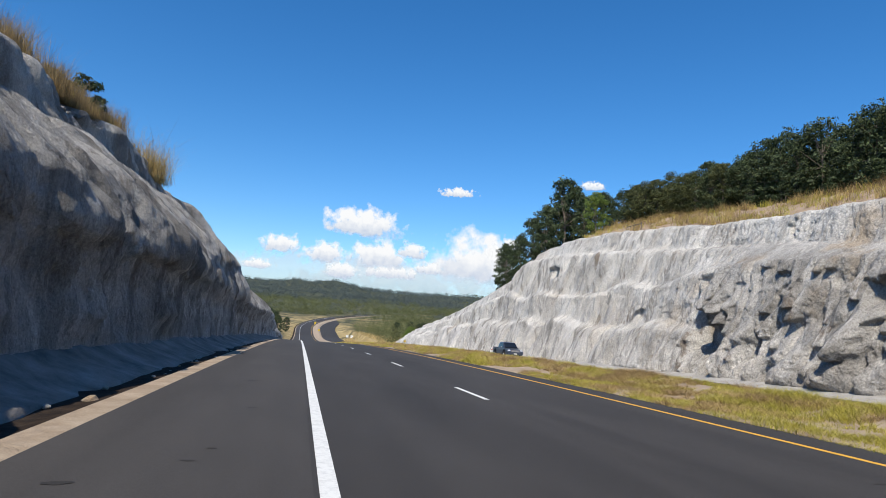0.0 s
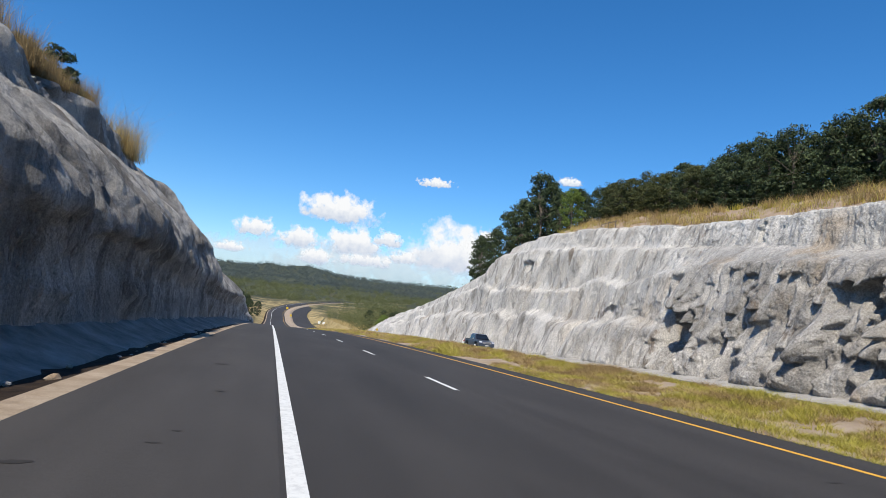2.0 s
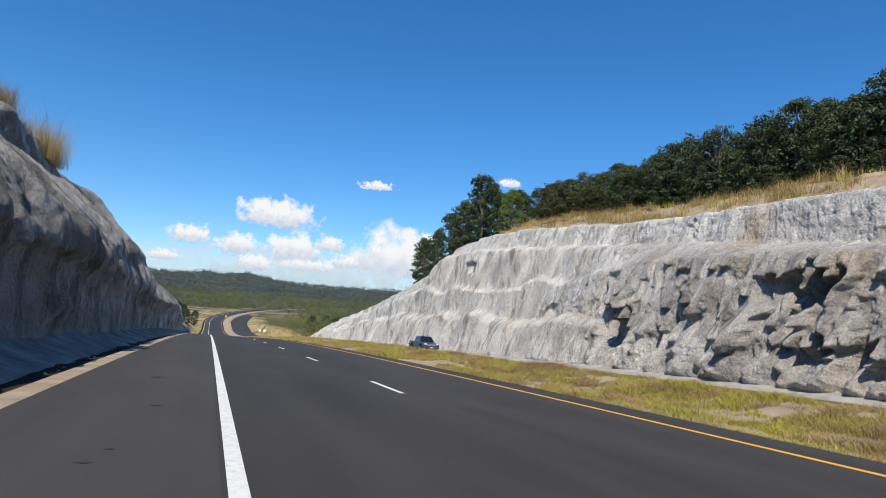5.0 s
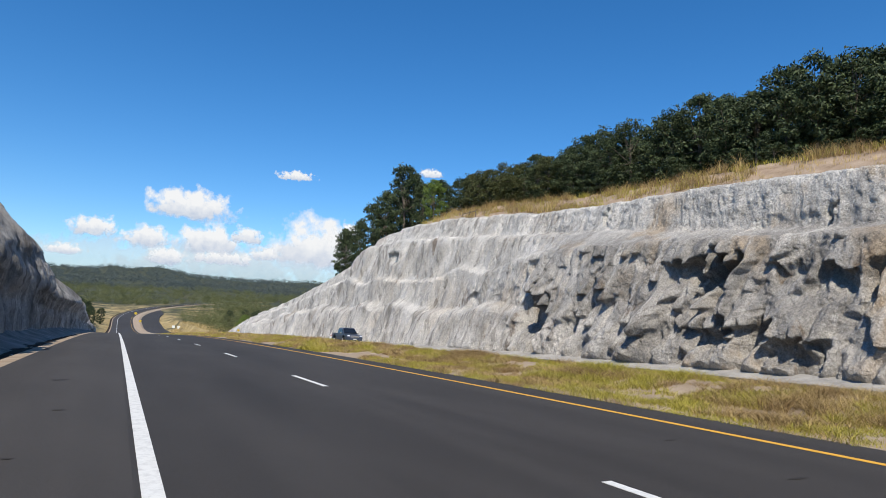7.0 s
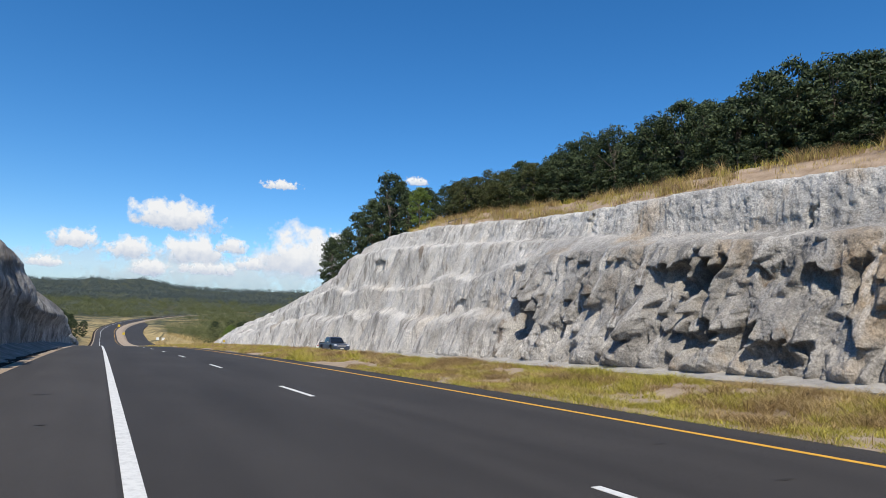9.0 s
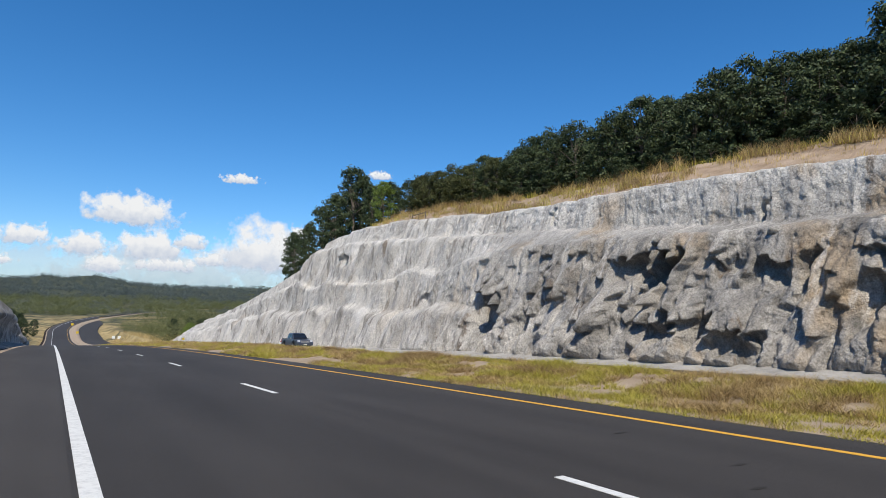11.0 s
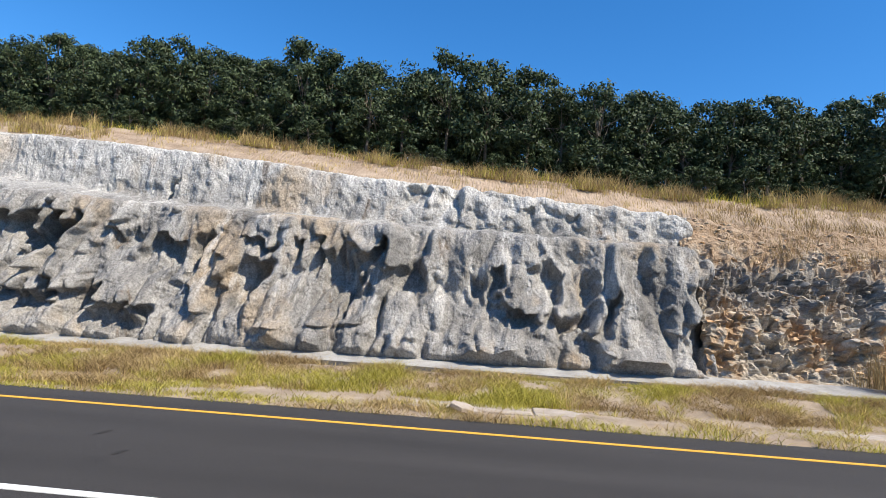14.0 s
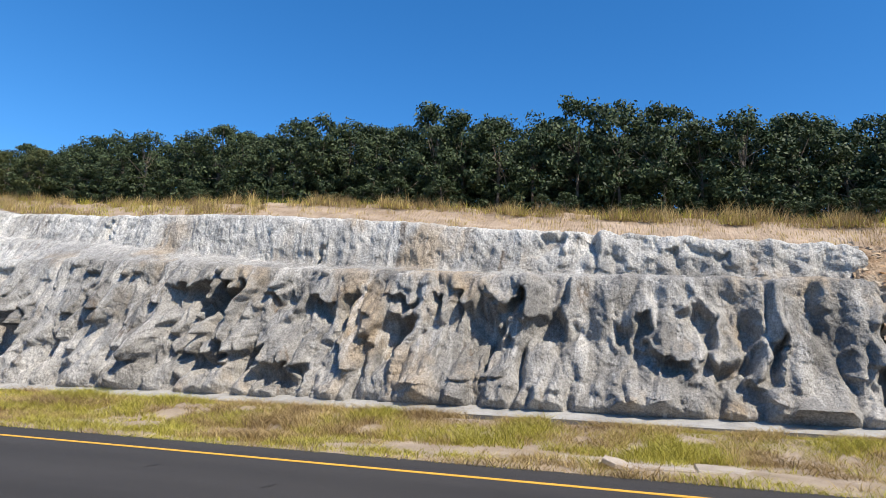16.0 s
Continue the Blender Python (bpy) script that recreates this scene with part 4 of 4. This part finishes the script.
def plant_trees():
    r = random.Random(5)
    kinds = [make_tree(8.0, 2.8, 11 + k, LEAF, label="dense dark-green plantation tree on the ridge") for k in range(4)]
    olive = [make_tree(7.6, 2.6, 21 + k, LEAF_OLIVE, label="olive-green tree among the dark plantation trees") for k in range(2)]
    light = make_tree(7.5, 2.6, 31, LEAF_LIGHT, label="bushy light-green tree at the end of the ridge")
    big = [make_tree(12.5, 3.6, 41 + k, LEAF, 120, 52, 0.22, 0.06, label="tall dark spreading tree at the end of the ridge") for k in range(2)]
    used = set()

    def place(kind, x, y, s, group):
        z = float(land_z(x, y)) - 0.05
        m = pose(x, y, z, r.uniform(-3, 3), r.uniform(-3, 3), r.uniform(0, 360))
        if kind in used:
            ob = copy_thing(kind, m)
        else:
            ob = kind
            ob.matrix_world = m
            used.add(kind)
        ob.scale = (s, s, s * r.uniform(0.95, 1.08))
        ob["group"] = group

    def reach(kind_height, x, y, top):
        return (top - float(land_z(x, y))) / kind_height

    for row, x in enumerate((42.2, 45.4, 48.8)):
        y = -52.0 + row * 1.1
        while y < 80:
            crest = float(np.interp(y, [-50, -7, -3, 6, 15, 29, 40, 60, 80], [18.6, 18.6, 19.4, 20.2, 20.7, 20.3, 21.0, 21.4, 22.2])) + 0.35 * row
            kind = olive[r.randrange(2)] if y > 44 and r.random() < 0.6 else kinds[r.randrange(4)]
            place(kind, x + r.uniform(-0.5, 0.5), y, reach(7.9, x, y, crest) * r.uniform(0.86, 1.07), "plantation trees on the ridge")
            y += r.uniform(2.1, 3.1)
    for x, y, top in ((40.2, 92, 25.0), (43, 96, 24.2), (40, 104, 20.3), (44, 101, 22.4), (39.5, 98, 22.2), (40, 111, 18.2), (43, 108, 20.0), (39.5, 118, 17.0), (42, 124, 16.8), (40.8, 86, 21.8), (44, 87, 23.0), (47, 91, 23.6), (48, 82, 22.6)):
        place(big[r.randrange(2)], x, y, reach(12.0, x, y, top), "tall trees at the end of the ridge")
    for x, y, s in ((-11, 330, 0.8), (-17, 345, 0.95), (-14, 380, 0.85), (-22, 392, 0.9), (-9, 430, 0.8), (-28, 420, 0.9), (-18, 450, 0.85), (37, 216, 0.75), (40, 224, 1.0), (43, 230, 1.0), (47, 238, 0.9), (42, 242, 0.85), (50, 262, 0.7), (57, 290, 0.8), (66, 300, 0.8), (46, 300, 0.7), (75, 330, 0.9), (90, 350, 0.9), (62, 350, 0.8)):
        k = light if 200 < y < 245 else big[r.randrange(2)]
        place(k, x, y, s, "trees on the valley floor")
    bush = make_tree(2.1, 1.0, 77, LEAF, 42, 60, 0.075, 0.1, label="small dark shrub among dry grass on the crest")
    bush.matrix_world = pose(-12.9, 36.3, float(left_top(36.3)) - 0.2)
    bush.scale = (1.3, 1.3, 1.2)
    for q in range(46):
        y = r.uniform(-40, 62)
        x = r.uniform(39.2, 41.0) + float(wall_shift(y)) * 0.6
        b = copy_thing(bush, pose(x, y, float(land_z(x, y)) - 0.05, 0, 0, r.uniform(0, 360)))
        s = r.uniform(0.6, 1.1)
        b.scale = (s * 1.2, s * 1.2, s)
        b["label"], b["group"] = "low dark-green shrub under the plantation edge", "shrubs on the ridge"
    place(light, 39.4, 79.5, reach(7.4, 39.4, 79.5, 20.9), "tall trees at the end of the ridge")


plant_trees()


def far_woods():
    """Woods of the valley and its hills."""
    r = np.random.RandomState(21)
    n = 9000
    d = 170 + 2300 * r.uniform(0, 1, n) ** 1.5
    az = np.radians(r.uniform(-14, 30, n))
    x, y = d * np.sin(az), d * np.cos(az)
    keep = (np.abs(x - road_x(y) - 11) > 26) | (y > 760)
    keep &= (fbm(np.stack([x / 70, y / 110, 0 * x], 1), 3, 0.5, 24) > -0.15) | (d > 900)
    keep &= (d > 420) | (r.uniform(0, 1, n) < 0.5)
    x, y, d = x[keep], y[keep], d[keep]
    z = ground_z(x, y)
    s = r.uniform(1.8, 5.4, len(x)) * (1 + d / 2200)
    rows = np.stack([x, y, z + s * 0.9, s * 1.15], 1)
    near = d < 520
    n = 9000
    gx, gy = r.uniform(26, 75, n), r.uniform(180, 400, n)
    ok = gx - road_x(gy) > 27.5
    gx, gy = gx[ok], gy[ok]
    blades("valley_grass", np.stack([gx, gy, ground_z(gx, gy) - 0.05], 1), 1.1, 0.10, DRY, "tall dry grass on the bank below the wall", 0.6, 97)
    new_near = new("valley_trees", leaf_mesh("valley_trees", rows[near], 200, 0.33, FAR_LEAF, 22, 0.9))
    tagged(new_near, "scattered green trees and bushes on the valley floor", "trees", kind="stuff")
    mid = ~near & (d < 1150)
    new_mid = new("valley_woods", leaf_mesh("valley_woods", rows[mid], 80, 0.48, FAR_LEAF, 23, 0.75, 0.8))
    tagged(new_mid, "green woodland covering the valley beyond the bend", "woods", kind="stuff")
    new_far = new("hill_woods", leaf_mesh("hill_woods", rows[~near & ~mid], 52, 0.75, HAZED_LEAF, 24, 0.6, 0.9))
    tagged(new_far, "woodland covering the far hills, tinted blue-grey for distance haze", "woods", kind="stuff")


far_woods()


# ---- pickup ----
PAINT = material("grey_blue_car_paint", (0.10, 0.12, 0.16), 0.28, 0.6, 0.5)
CAR_GLASS = material("tinted_window_glass", (0.012, 0.015, 0.02), 0.06, 0.0, 0.6)
RUBBER = material("tyre_rubber", (0.02, 0.02, 0.02), 0.85)
CHROME = material("chrome", (0.75, 0.75, 0.76), 0.15, 1.0)
LAMP = material("headlamp_glass", (0.85, 0.87, 0.9), 0.08, 0.0, 0.7)
RED = material("red_tail_lamp", (0.35, 0.01, 0.01), 0.2)
BLACK = material("black_plastic", (0.02, 0.02, 0.022), 0.6)


def hull(outline, half, bevel, mat, name, parent, taper=0.0, ztaper=1.0):
    """A body pressed out of a side outline of (along, up), with rounded edges; taper narrows it towards the top."""
    bm = bmesh.new()
    zs = [p[1] for p in outline]
    lo, hi = min(zs), max(zs)
    side = []
    for s in (-1, 1):
        side.append([bm.verts.new((s * (half - taper * max(0, (z - ztaper)) / max(hi - ztaper, 0.01)), a, z)) for a, z in outline])
    bm.faces.new(side[0])
    bm.faces.new(side[1][::-1])
    n = len(outline)
    for k in range(n):
        bm.faces.new((side[0][k], side[1][k], side[1][(k + 1) % n], side[0][(k + 1) % n]))
    bmesh.ops.recalc_face_normals(bm, faces=bm.faces[:])
    if bevel:
        bmesh.ops.bevel(bm, geom=[e for e in bm.edges if abs(e.verts[0].co.x - e.verts[1].co.x) < 0.2], offset=bevel, segments=2, affect="EDGES", clamp_overlap=True)
    return part(name, bm, mat, parent)


def slab(name, size, at, mat, parent, bevel=0.015, label=""):
    bm = bmesh.new()
    bmesh.ops.create_cube(bm, size=1)
    bmesh.ops.scale(bm, vec=size, verts=bm.verts)
    bmesh.ops.bevel(bm, geom=bm.edges[:], offset=min(bevel, min(size) * 0.4), segments=2, affect="EDGES")
    bmesh.ops.translate(bm, vec=at, verts=bm.verts)
    return part(name, bm, mat, parent, label)


def make_pickup(m):
    car = new("pickup_truck")
    # front of the car points to -y
    hull([(-2.62, 0.45), (-2.66, 0.75), (-2.55, 1.02), (-1.30, 1.12), (-1.2, 1.14), (0.85, 1.14), (2.62, 1.14), (2.66, 0.62), (2.55, 0.48), (2.12, 0.50), (1.98, 0.86), (1.62, 0.98), (1.26, 0.86), (1.12, 0.42),
          (-0.98, 0.42), (-1.12, 0.86), (-1.48, 0.98), (-1.84, 0.86), (-1.98, 0.46)], 0.92, 0.05, PAINT, "body", car, 0.04, 0.8)
    hull([(-1.28, 1.10), (-0.50, 1.72), (-0.2, 1.79), (0.62, 1.80), (0.86, 1.72), (1.00, 1.10)], 0.84, 0.05, PAINT, "cab", car, 0.16, 1.1)
    for s in (-1, 1):
        for pts, nm in (([(-1.02, 1.18), (-0.46, 1.62), (-0.08, 1.68), (-0.08, 1.18)], "front_window"), ([(0.0, 1.18), (0.0, 1.68), (0.56, 1.69), (0.80, 1.22)], "rear_window")):
            bm = bmesh.new()
            vs = [bm.verts.new((s * (0.868 - 0.16 * (z - 1.1) / 0.7), a, z)) for a, z in pts]
            ws = [bm.verts.new((s * (0.80 - 0.16 * (z - 1.1) / 0.7), a, z)) for a, z in pts]
            bm.faces.new(vs), bm.faces.new(ws[::-1])
            for k in range(4):
                bm.faces.new((vs[k], ws[k], ws[(k + 1) % 4], vs[(k + 1) % 4]))
            bmesh.ops.recalc_face_normals(bm, faces=bm.faces[:])
            part(nm, bm, CAR_GLASS, car)
        slab("wing_mirror", (0.20, 0.12, 0.16), (s * 1.02, -0.86, 1.22), CHROME, car, 0.04, "chrome wing mirror")
        slab("headlamp", (0.34, 0.30, 0.16), (s * 0.70, -2.50, 0.90), LAMP, car, 0.05, "clear headlamp")
        slab("tail_lamp", (0.10, 0.10, 0.34), (s * 0.86, 2.62, 0.92), RED, car, 0.02, "red tail lamp")
        slab("door_handle", (0.03, 0.20, 0.04), (s * 0.925, 0.0, 1.02), CHROME, car, 0.01, "chrome door handle")
        slab("side_step", (0.14, 1.7, 0.06), (s * 0.86, 0.05, 0.38), BLACK, car, 0.02)
        for a in (-1.48, 1.62):
            wheel = new("wheel")
            wheel.parent = car
            wheel.location = (s * 0.80, a, 0.38)
            bm = bmesh.new()
            bmesh.ops.create_cone(bm, cap_ends=True, segments=28, radius1=0.38, radius2=0.38, depth=0.25, matrix=Matrix.Rotation(math.pi / 2, 4, "Y"))
            bmesh.ops.bevel(bm, geom=[e for e in bm.edges if len(e.link_faces) == 2 and any(len(f.verts) > 4 for f in e.link_faces)], offset=0.05, segments=2, affect="EDGES")
            part("tyre", bm, RUBBER, wheel)
            bm = bmesh.new()
            bmesh.ops.create_cone(bm, cap_ends=True, segments=24, radius1=0.24, radius2=0.22, depth=0.05, matrix=Matrix.Translation((s * 0.12, 0, 0)) @ Matrix.Rotation(math.pi / 2, 4, "Y"))
            for k in range(6):
                t = k * math.pi / 3
                mt = Matrix.Translation((s * 0.15, 0.12 * math.cos(t), 0.12 * math.sin(t))) @ Matrix.Rotation(t, 4, "X") @ Matrix.Diagonal((0.03, 0.2, 0.05, 1))
                bmesh.ops.create_cube(bm, size=1, matrix=mt)
            part("rim", bm, CHROME, wheel, "alloy rim")
    bm = bmesh.new()
    vs = [bm.verts.new(p) for p in ((-0.74, -1.20, 1.20), (0.74, -1.20, 1.20), (0.62, -0.56, 1.70), (-0.62, -0.56, 1.70))]
    ws = [bm.verts.new(v.co + Vector((0, 0.06, -0.05))) for v in vs]
    bm.faces.new(vs), bm.faces.new(ws[::-1])
    for k in range(4):
        bm.faces.new((vs[k], ws[k], ws[(k + 1) % 4], vs[(k + 1) % 4]))
    bmesh.ops.recalc_face_normals(bm, faces=bm.faces[:])
    bmesh.ops.translate(bm, vec=(0, -0.045, 0.04), verts=bm.verts)
    part("windscreen", bm, CAR_GLASS, car)
    slab("grille", (0.95, 0.08, 0.26), (0, -2.64, 0.84), CHROME, car, 0.03, "chrome grille")
    slab("front_bumper", (1.72, 0.22, 0.26), (0, -2.62, 0.54), PAINT, car, 0.06)
    slab("number_plate", (0.36, 0.03, 0.12), (0, -2.745, 0.56), WHITE, car, 0.005, "blank white plate")
    slab("rear_bumper", (1.72, 0.16, 0.18), (0, 2.70, 0.52), CHROME, car, 0.04, "chrome rear bumper")
    slab("bed_rail", (1.80, 1.6, 0.05), (0, 1.80, 1.16), BLACK, car, 0.02)
    car.matrix_world = m
    return tagged(car, "grey-blue double-cab pickup truck on the opposite carriageway", "pickup truck")


# ---- small roadside things ----
def stone(at, size, seed, mat, label):
    bm = bmesh.new()
    bmesh.ops.create_icosphere(bm, subdivisions=2, radius=1)
    r = random.Random(seed)
    off = Vector((r.uniform(0, 50), r.uniform(0, 50), 0))
    for v in bm.verts:
        v.co *= 1 + 0.35 * noise.noise(v.co * 1.3 + off)
        v.co = Vector((v.co.x * size * r.uniform(1.0, 1.02), v.co.y * size * 1.2, v.co.z * size * 0.75))
    me = bpy.data.meshes.new("stone")
    bm.to_mesh(me)
    bm.free()
    me.materials.append(mat)
    ob = new("stone", me)
    ob.matrix_world = pose(*at, 0, 0, r.uniform(0, 360))
    return tagged(ob, label, "stone", "stones in the ditch")


def marker_post(x, y, z, h, mat, label):
    post = new("marker_post")
    slab("shaft", (0.12, 0.12, h), (0, 0, h / 2 - 0.05), mat, post, 0.02)
    slab("band", (0.13, 0.13, 0.12), (0, 0, h * 0.78), RED if mat is WHITE else BLACK, post, 0.01, "coloured band")
    post.matrix_world = pose(x, y, z)
    return tagged(post, label, "marker post")


def road_sign(x, y, z, h, w, mat, label):
    sign = new("road_sign")
    bm = bmesh.new()
    limb(bm, (0, 0, -0.3), (0, 0, h), 0.05, 0.05, 8)
    part("pole", bm, CONCRETE, sign)
    slab("board", (w, 0.04, w), (0, -0.07, h - w / 2), mat, sign, 0.02)
    sign.matrix_world = pose(x, y, z)
    return tagged(sign, label, "road sign")


def stain(x, y, rx, ry, seed, label="dark oil stain on the asphalt shoulder"):
    r = random.Random(seed)
    z = float(road_z(y)) + 0.004
    n = 20
    ring = []
    for k in range(n):
        a = 2 * math.pi * k / n
        f = 1 + 0.7 * noise.noise(Vector((math.cos(a) * 2.5, math.sin(a) * 2.5, seed * 3.1)))
        ring.append((x + rx * f * math.cos(a), y + ry * f * math.sin(a), float(road_z(y + ry * f * math.sin(a))) + 0.004))
    me = bpy.data.meshes.new("stain")
    me.from_pydata(ring, [], [tuple(range(n))])
    me.materials.append(TAR)
    tagged(new("stain", me), label, "stain", kind="structure")


TAR = asphalt_material("tar_stain", 0.035)
YELLOW_BOARD = paint_material("yellow_sign_paint", (0.62, 0.44, 0.04))
make_pickup(pose(23.1, 67.0, float(road_z(67.0)) - 0.30, -1.9, 0, 0))
for at, rx, ry in (((-1.77, 5.64), 0.10, 0.07), ((-0.92, 6.56), 0.07, 0.03), ((-0.79, 7.2), 0.05, 0.03), ((-0.62, 10.6), 0.08, 0.05), ((-0.94, 15.4), 0.13, 0.12), ((6.4, 4.1), 0.14, 0.03), ((5.6, 3.4), 0.10, 0.03), ((6.9, 6.2), 0.12, 0.03)):
    stain(*at, rx, ry, int(at[1] * 10))
rs = random.Random(3)
for k in range(20):
    y = 8.5 + 30 * rs.random() ** 1.3
    x = -3.45 + rs.uniform(-0.35, 0.3)
    size = rs.uniform(0.025, 0.06) if k else 0.11
    if k == 0:
        x, y = -3.3, 11.6
    stone((x, y, float(road_z(y)) - 0.16 + size * 0.4), size, k, CONCRETE if k % 3 else ROCK, "small pale stone lying in the ditch")
fence = new("wooden_fence")
for k in range(3):
    bm = bmesh.new()
    limb(bm, (0, -1.6 * k, -0.3), (0.03, -1.6 * k, 1.0), 0.06, 0.05, 7)
    part("post", bm, BARK, fence)
slab("rail", (0.05, 3.4, 0.08), (0.02, -1.6, 0.8), BARK, fence, 0.01)
fence.matrix_world = pose(37.0, 66.5, float(land_z(37.0, 65.0)))
tagged(fence, "short weathered wooden fence in dry ridge grass", "fence")
marker_post(25.2, 79.5, float(road_z(79.5)) - 0.35, 1.1, WHITE, "slim white marker post at the wall foot")
road_sign(24.9, 148.0, float(road_z(148)) - 0.4, 2.1, 0.5, YELLOW_BOARD, "small yellow sign board on the median")
for x, y, w, mat, lab in ((13.2, 440, 1.4, YELLOW_BOARD, "yellow warning sign beside the far bend"), (30.0, 400, 1.6, WHITE, "white sign board beside the far road"), (32.5, 395, 1.6, WHITE, "white sign board beside the far road"), (12.0, 520, 1.6, YELLOW_BOARD, "yellow warning sign beside the far bend")):
    road_sign(x, y, float(valley_z(x, y)) - 0.2, 2.6, w, mat, lab)


# ---- clouds ----
def cloud_material(seed, grey, solid=1.0, aspect=1.0):
    m = bpy.data.materials.new("cloud")
    m.use_nodes = True
    g = Graph(m)
    tc = g.n.new("ShaderNodeTexCoord")
    mp = g.n.new("ShaderNodeMapping")
    g.l.new(tc.outputs["Object"], mp.inputs["Vector"])
    mp.inputs["Location"].default_value = (seed * 7.31, 0, seed * 3.17)
    mp.inputs["Scale"].default_value = (aspect, 1, 1)

    def obj_noise(scale, detail, rough):
        k = g.n.new("ShaderNodeTexNoise")
        g.l.new(mp.outputs[0], k.inputs["Vector"])
        k.inputs["Scale"].default_value, k.inputs["Detail"].default_value, k.inputs["Roughness"].default_value = scale, detail, rough
        return k.outputs["Fac"]

    sep = g.n.new("ShaderNodeSeparateXYZ")
    g.l.new(tc.outputs["Object"], sep.inputs[0])
    x2 = g.math("MULTIPLY", sep.outputs[0], sep.outputs[0])
    zz = g.math("ADD", sep.outputs[2], 0.25)
    up = g.math("MULTIPLY", g.math("MAXIMUM", zz, 0.0), 0.85)
    dn = g.math("MULTIPLY", g.math("MINIMUM", zz, 0.0), 2.0)
    z2 = g.math("ADD", g.math("MULTIPLY", up, up), g.math("MULTIPLY", dn, dn))
    body = g.math("SUBTRACT", 1.0, g.math("SQRT", g.math("ADD", x2, z2)))
    n1 = g.math("SUBTRACT", obj_noise(1.5, 8, 0.58), 0.5)
    dens = g.math("ADD", body, g.math("MULTIPLY", n1, 1.9))
    alpha = g.ramp(dens, (0.10, 0.0), (0.46, solid))
    # white tops and blue-grey undersides are painted in, since the sheet only glows
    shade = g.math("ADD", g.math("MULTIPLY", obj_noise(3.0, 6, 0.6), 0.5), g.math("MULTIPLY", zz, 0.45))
    col = g.ramp(shade, (0.05, (0.50, 0.58, 0.72)), (0.42, (0.90, 0.91, 0.92)))
    em = g.n.new("ShaderNodeEmission")
    g.l.new(col, em.inputs["Color"])
    em.inputs["Strength"].default_value = grey
    tr = g.n.new("ShaderNodeBsdfTransparent")
    mx = g.n.new("ShaderNodeMixShader")
    g.l.new(alpha, mx.inputs[0])
    g.l.new(tr.outputs[0], mx.inputs[1])
    g.l.new(em.outputs[0], mx.inputs[2])
    g.l.new(mx.outputs[0], g.out.inputs["Surface"])
    return m


def cloud(az, el, width, height, seed, grey=1.0, solid=1.0):
    """A far cumulus or haze band: a glowing sheet of sky backdrop, degrees across."""
    d = 4300.0
    a, e = radians(az), radians(el)
    at = Vector((d * math.sin(a) * math.cos(e), d * math.cos(a) * math.cos(e), d * math.sin(e)))
    w, h = 1.25 * d * radians(width) / 2, 1.25 * d * radians(height) / 2
    s = 1.5
    ob = mesh_object("cloud", [(-s, 0, -s), (s, 0, -s), (s, 0, s), (-s, 0, s)], [(0, 1, 2, 3)], cloud_material(seed, grey, solid, w / h), False)
    ob.matrix_world = pose(*at, 0, 0, -az) @ Matrix.Diagonal((w, 1, h, 1))
    ob.visible_shadow = False
    tagged(ob, "white cumulus or pale horizon haze painted on a distant sheet", "cloud", kind="structure")


for k, row in enumerate(((4.9, 8.5, 7.1, 3.1), (6.4, 5.7, 5.0, 3.1), (9.6, 6.3, 2.5, 1.8), (-2.4, 5.9, 3.4, 1.9), (1.6, 5.5, 4.2, 2.2), (3.2, 4.0, 3.6, 1.8), (15.2, 5.8, 7.3, 5.4), (17.6, 5.5, 4.2, 4.2),
                         (18.8, 7.4, 2.2, 1.8), (13.4, 12.0, 3.3, 1.0), (11.7, 4.8, 3.6, 1.6), (25.9, 13.2, 2.1, 1.0), (-4.3, 3.9, 2.7, 1.1), (7.7, 4.2, 5.4, 1.6))):
    cloud(*row, k + 1)
# two wide, thin sheets that paint pale haze along the horizon
cloud(3.0, 3.6, 30.0, 4.0, 23, 0.72, 0.42)
cloud(13.0, 3.8, 26.0, 4.0, 29, 0.72, 0.42)


# ---- loose pieces of the broken rock face ----
def rock_pieces():
    r = random.Random(17)
    wall = bpy.data.objects["wall_rock"]
    kinds = []
    for k in range(6):
        bm = bmesh.new()
        for _ in range(14):
            bm.verts.new((r.uniform(-1, 1), r.uniform(-1, 1), r.uniform(-0.55, 0.55)))
        bmesh.ops.convex_hull(bm, input=bm.verts[:])
        for v in [v for v in bm.verts if not v.link_faces]:
            bm.verts.remove(v)
        me = bpy.data.meshes.new("rock")
        bm.to_mesh(me)
        bm.free()
        me.materials.append(ROCK_PIECE)
        kinds.append(me)
    verts = [v.co.copy() for v in wall.data.vertices if -19 < v.co.y < -9.2 and v.co.z > 0.3 and v.co.x < 34.5]
    for k in range(280):
        p = verts[r.randrange(len(verts))]
        s = r.uniform(0.07, 0.20) * (0.8 if p.z > 6 else 1.0)
        ob = new("rock", kinds[k % 6])
        ob.parent = wall
        ob.matrix_world = pose(p.x, p.y, p.z, r.uniform(-25, 25), r.uniform(-35, 10), r.uniform(-40, 40)) @ Matrix.Diagonal((s * 0.8, s * 1.3, s * r.uniform(0.7, 1.3), 1))


ROCK_PIECE = rock_piece_material()
rock_pieces()
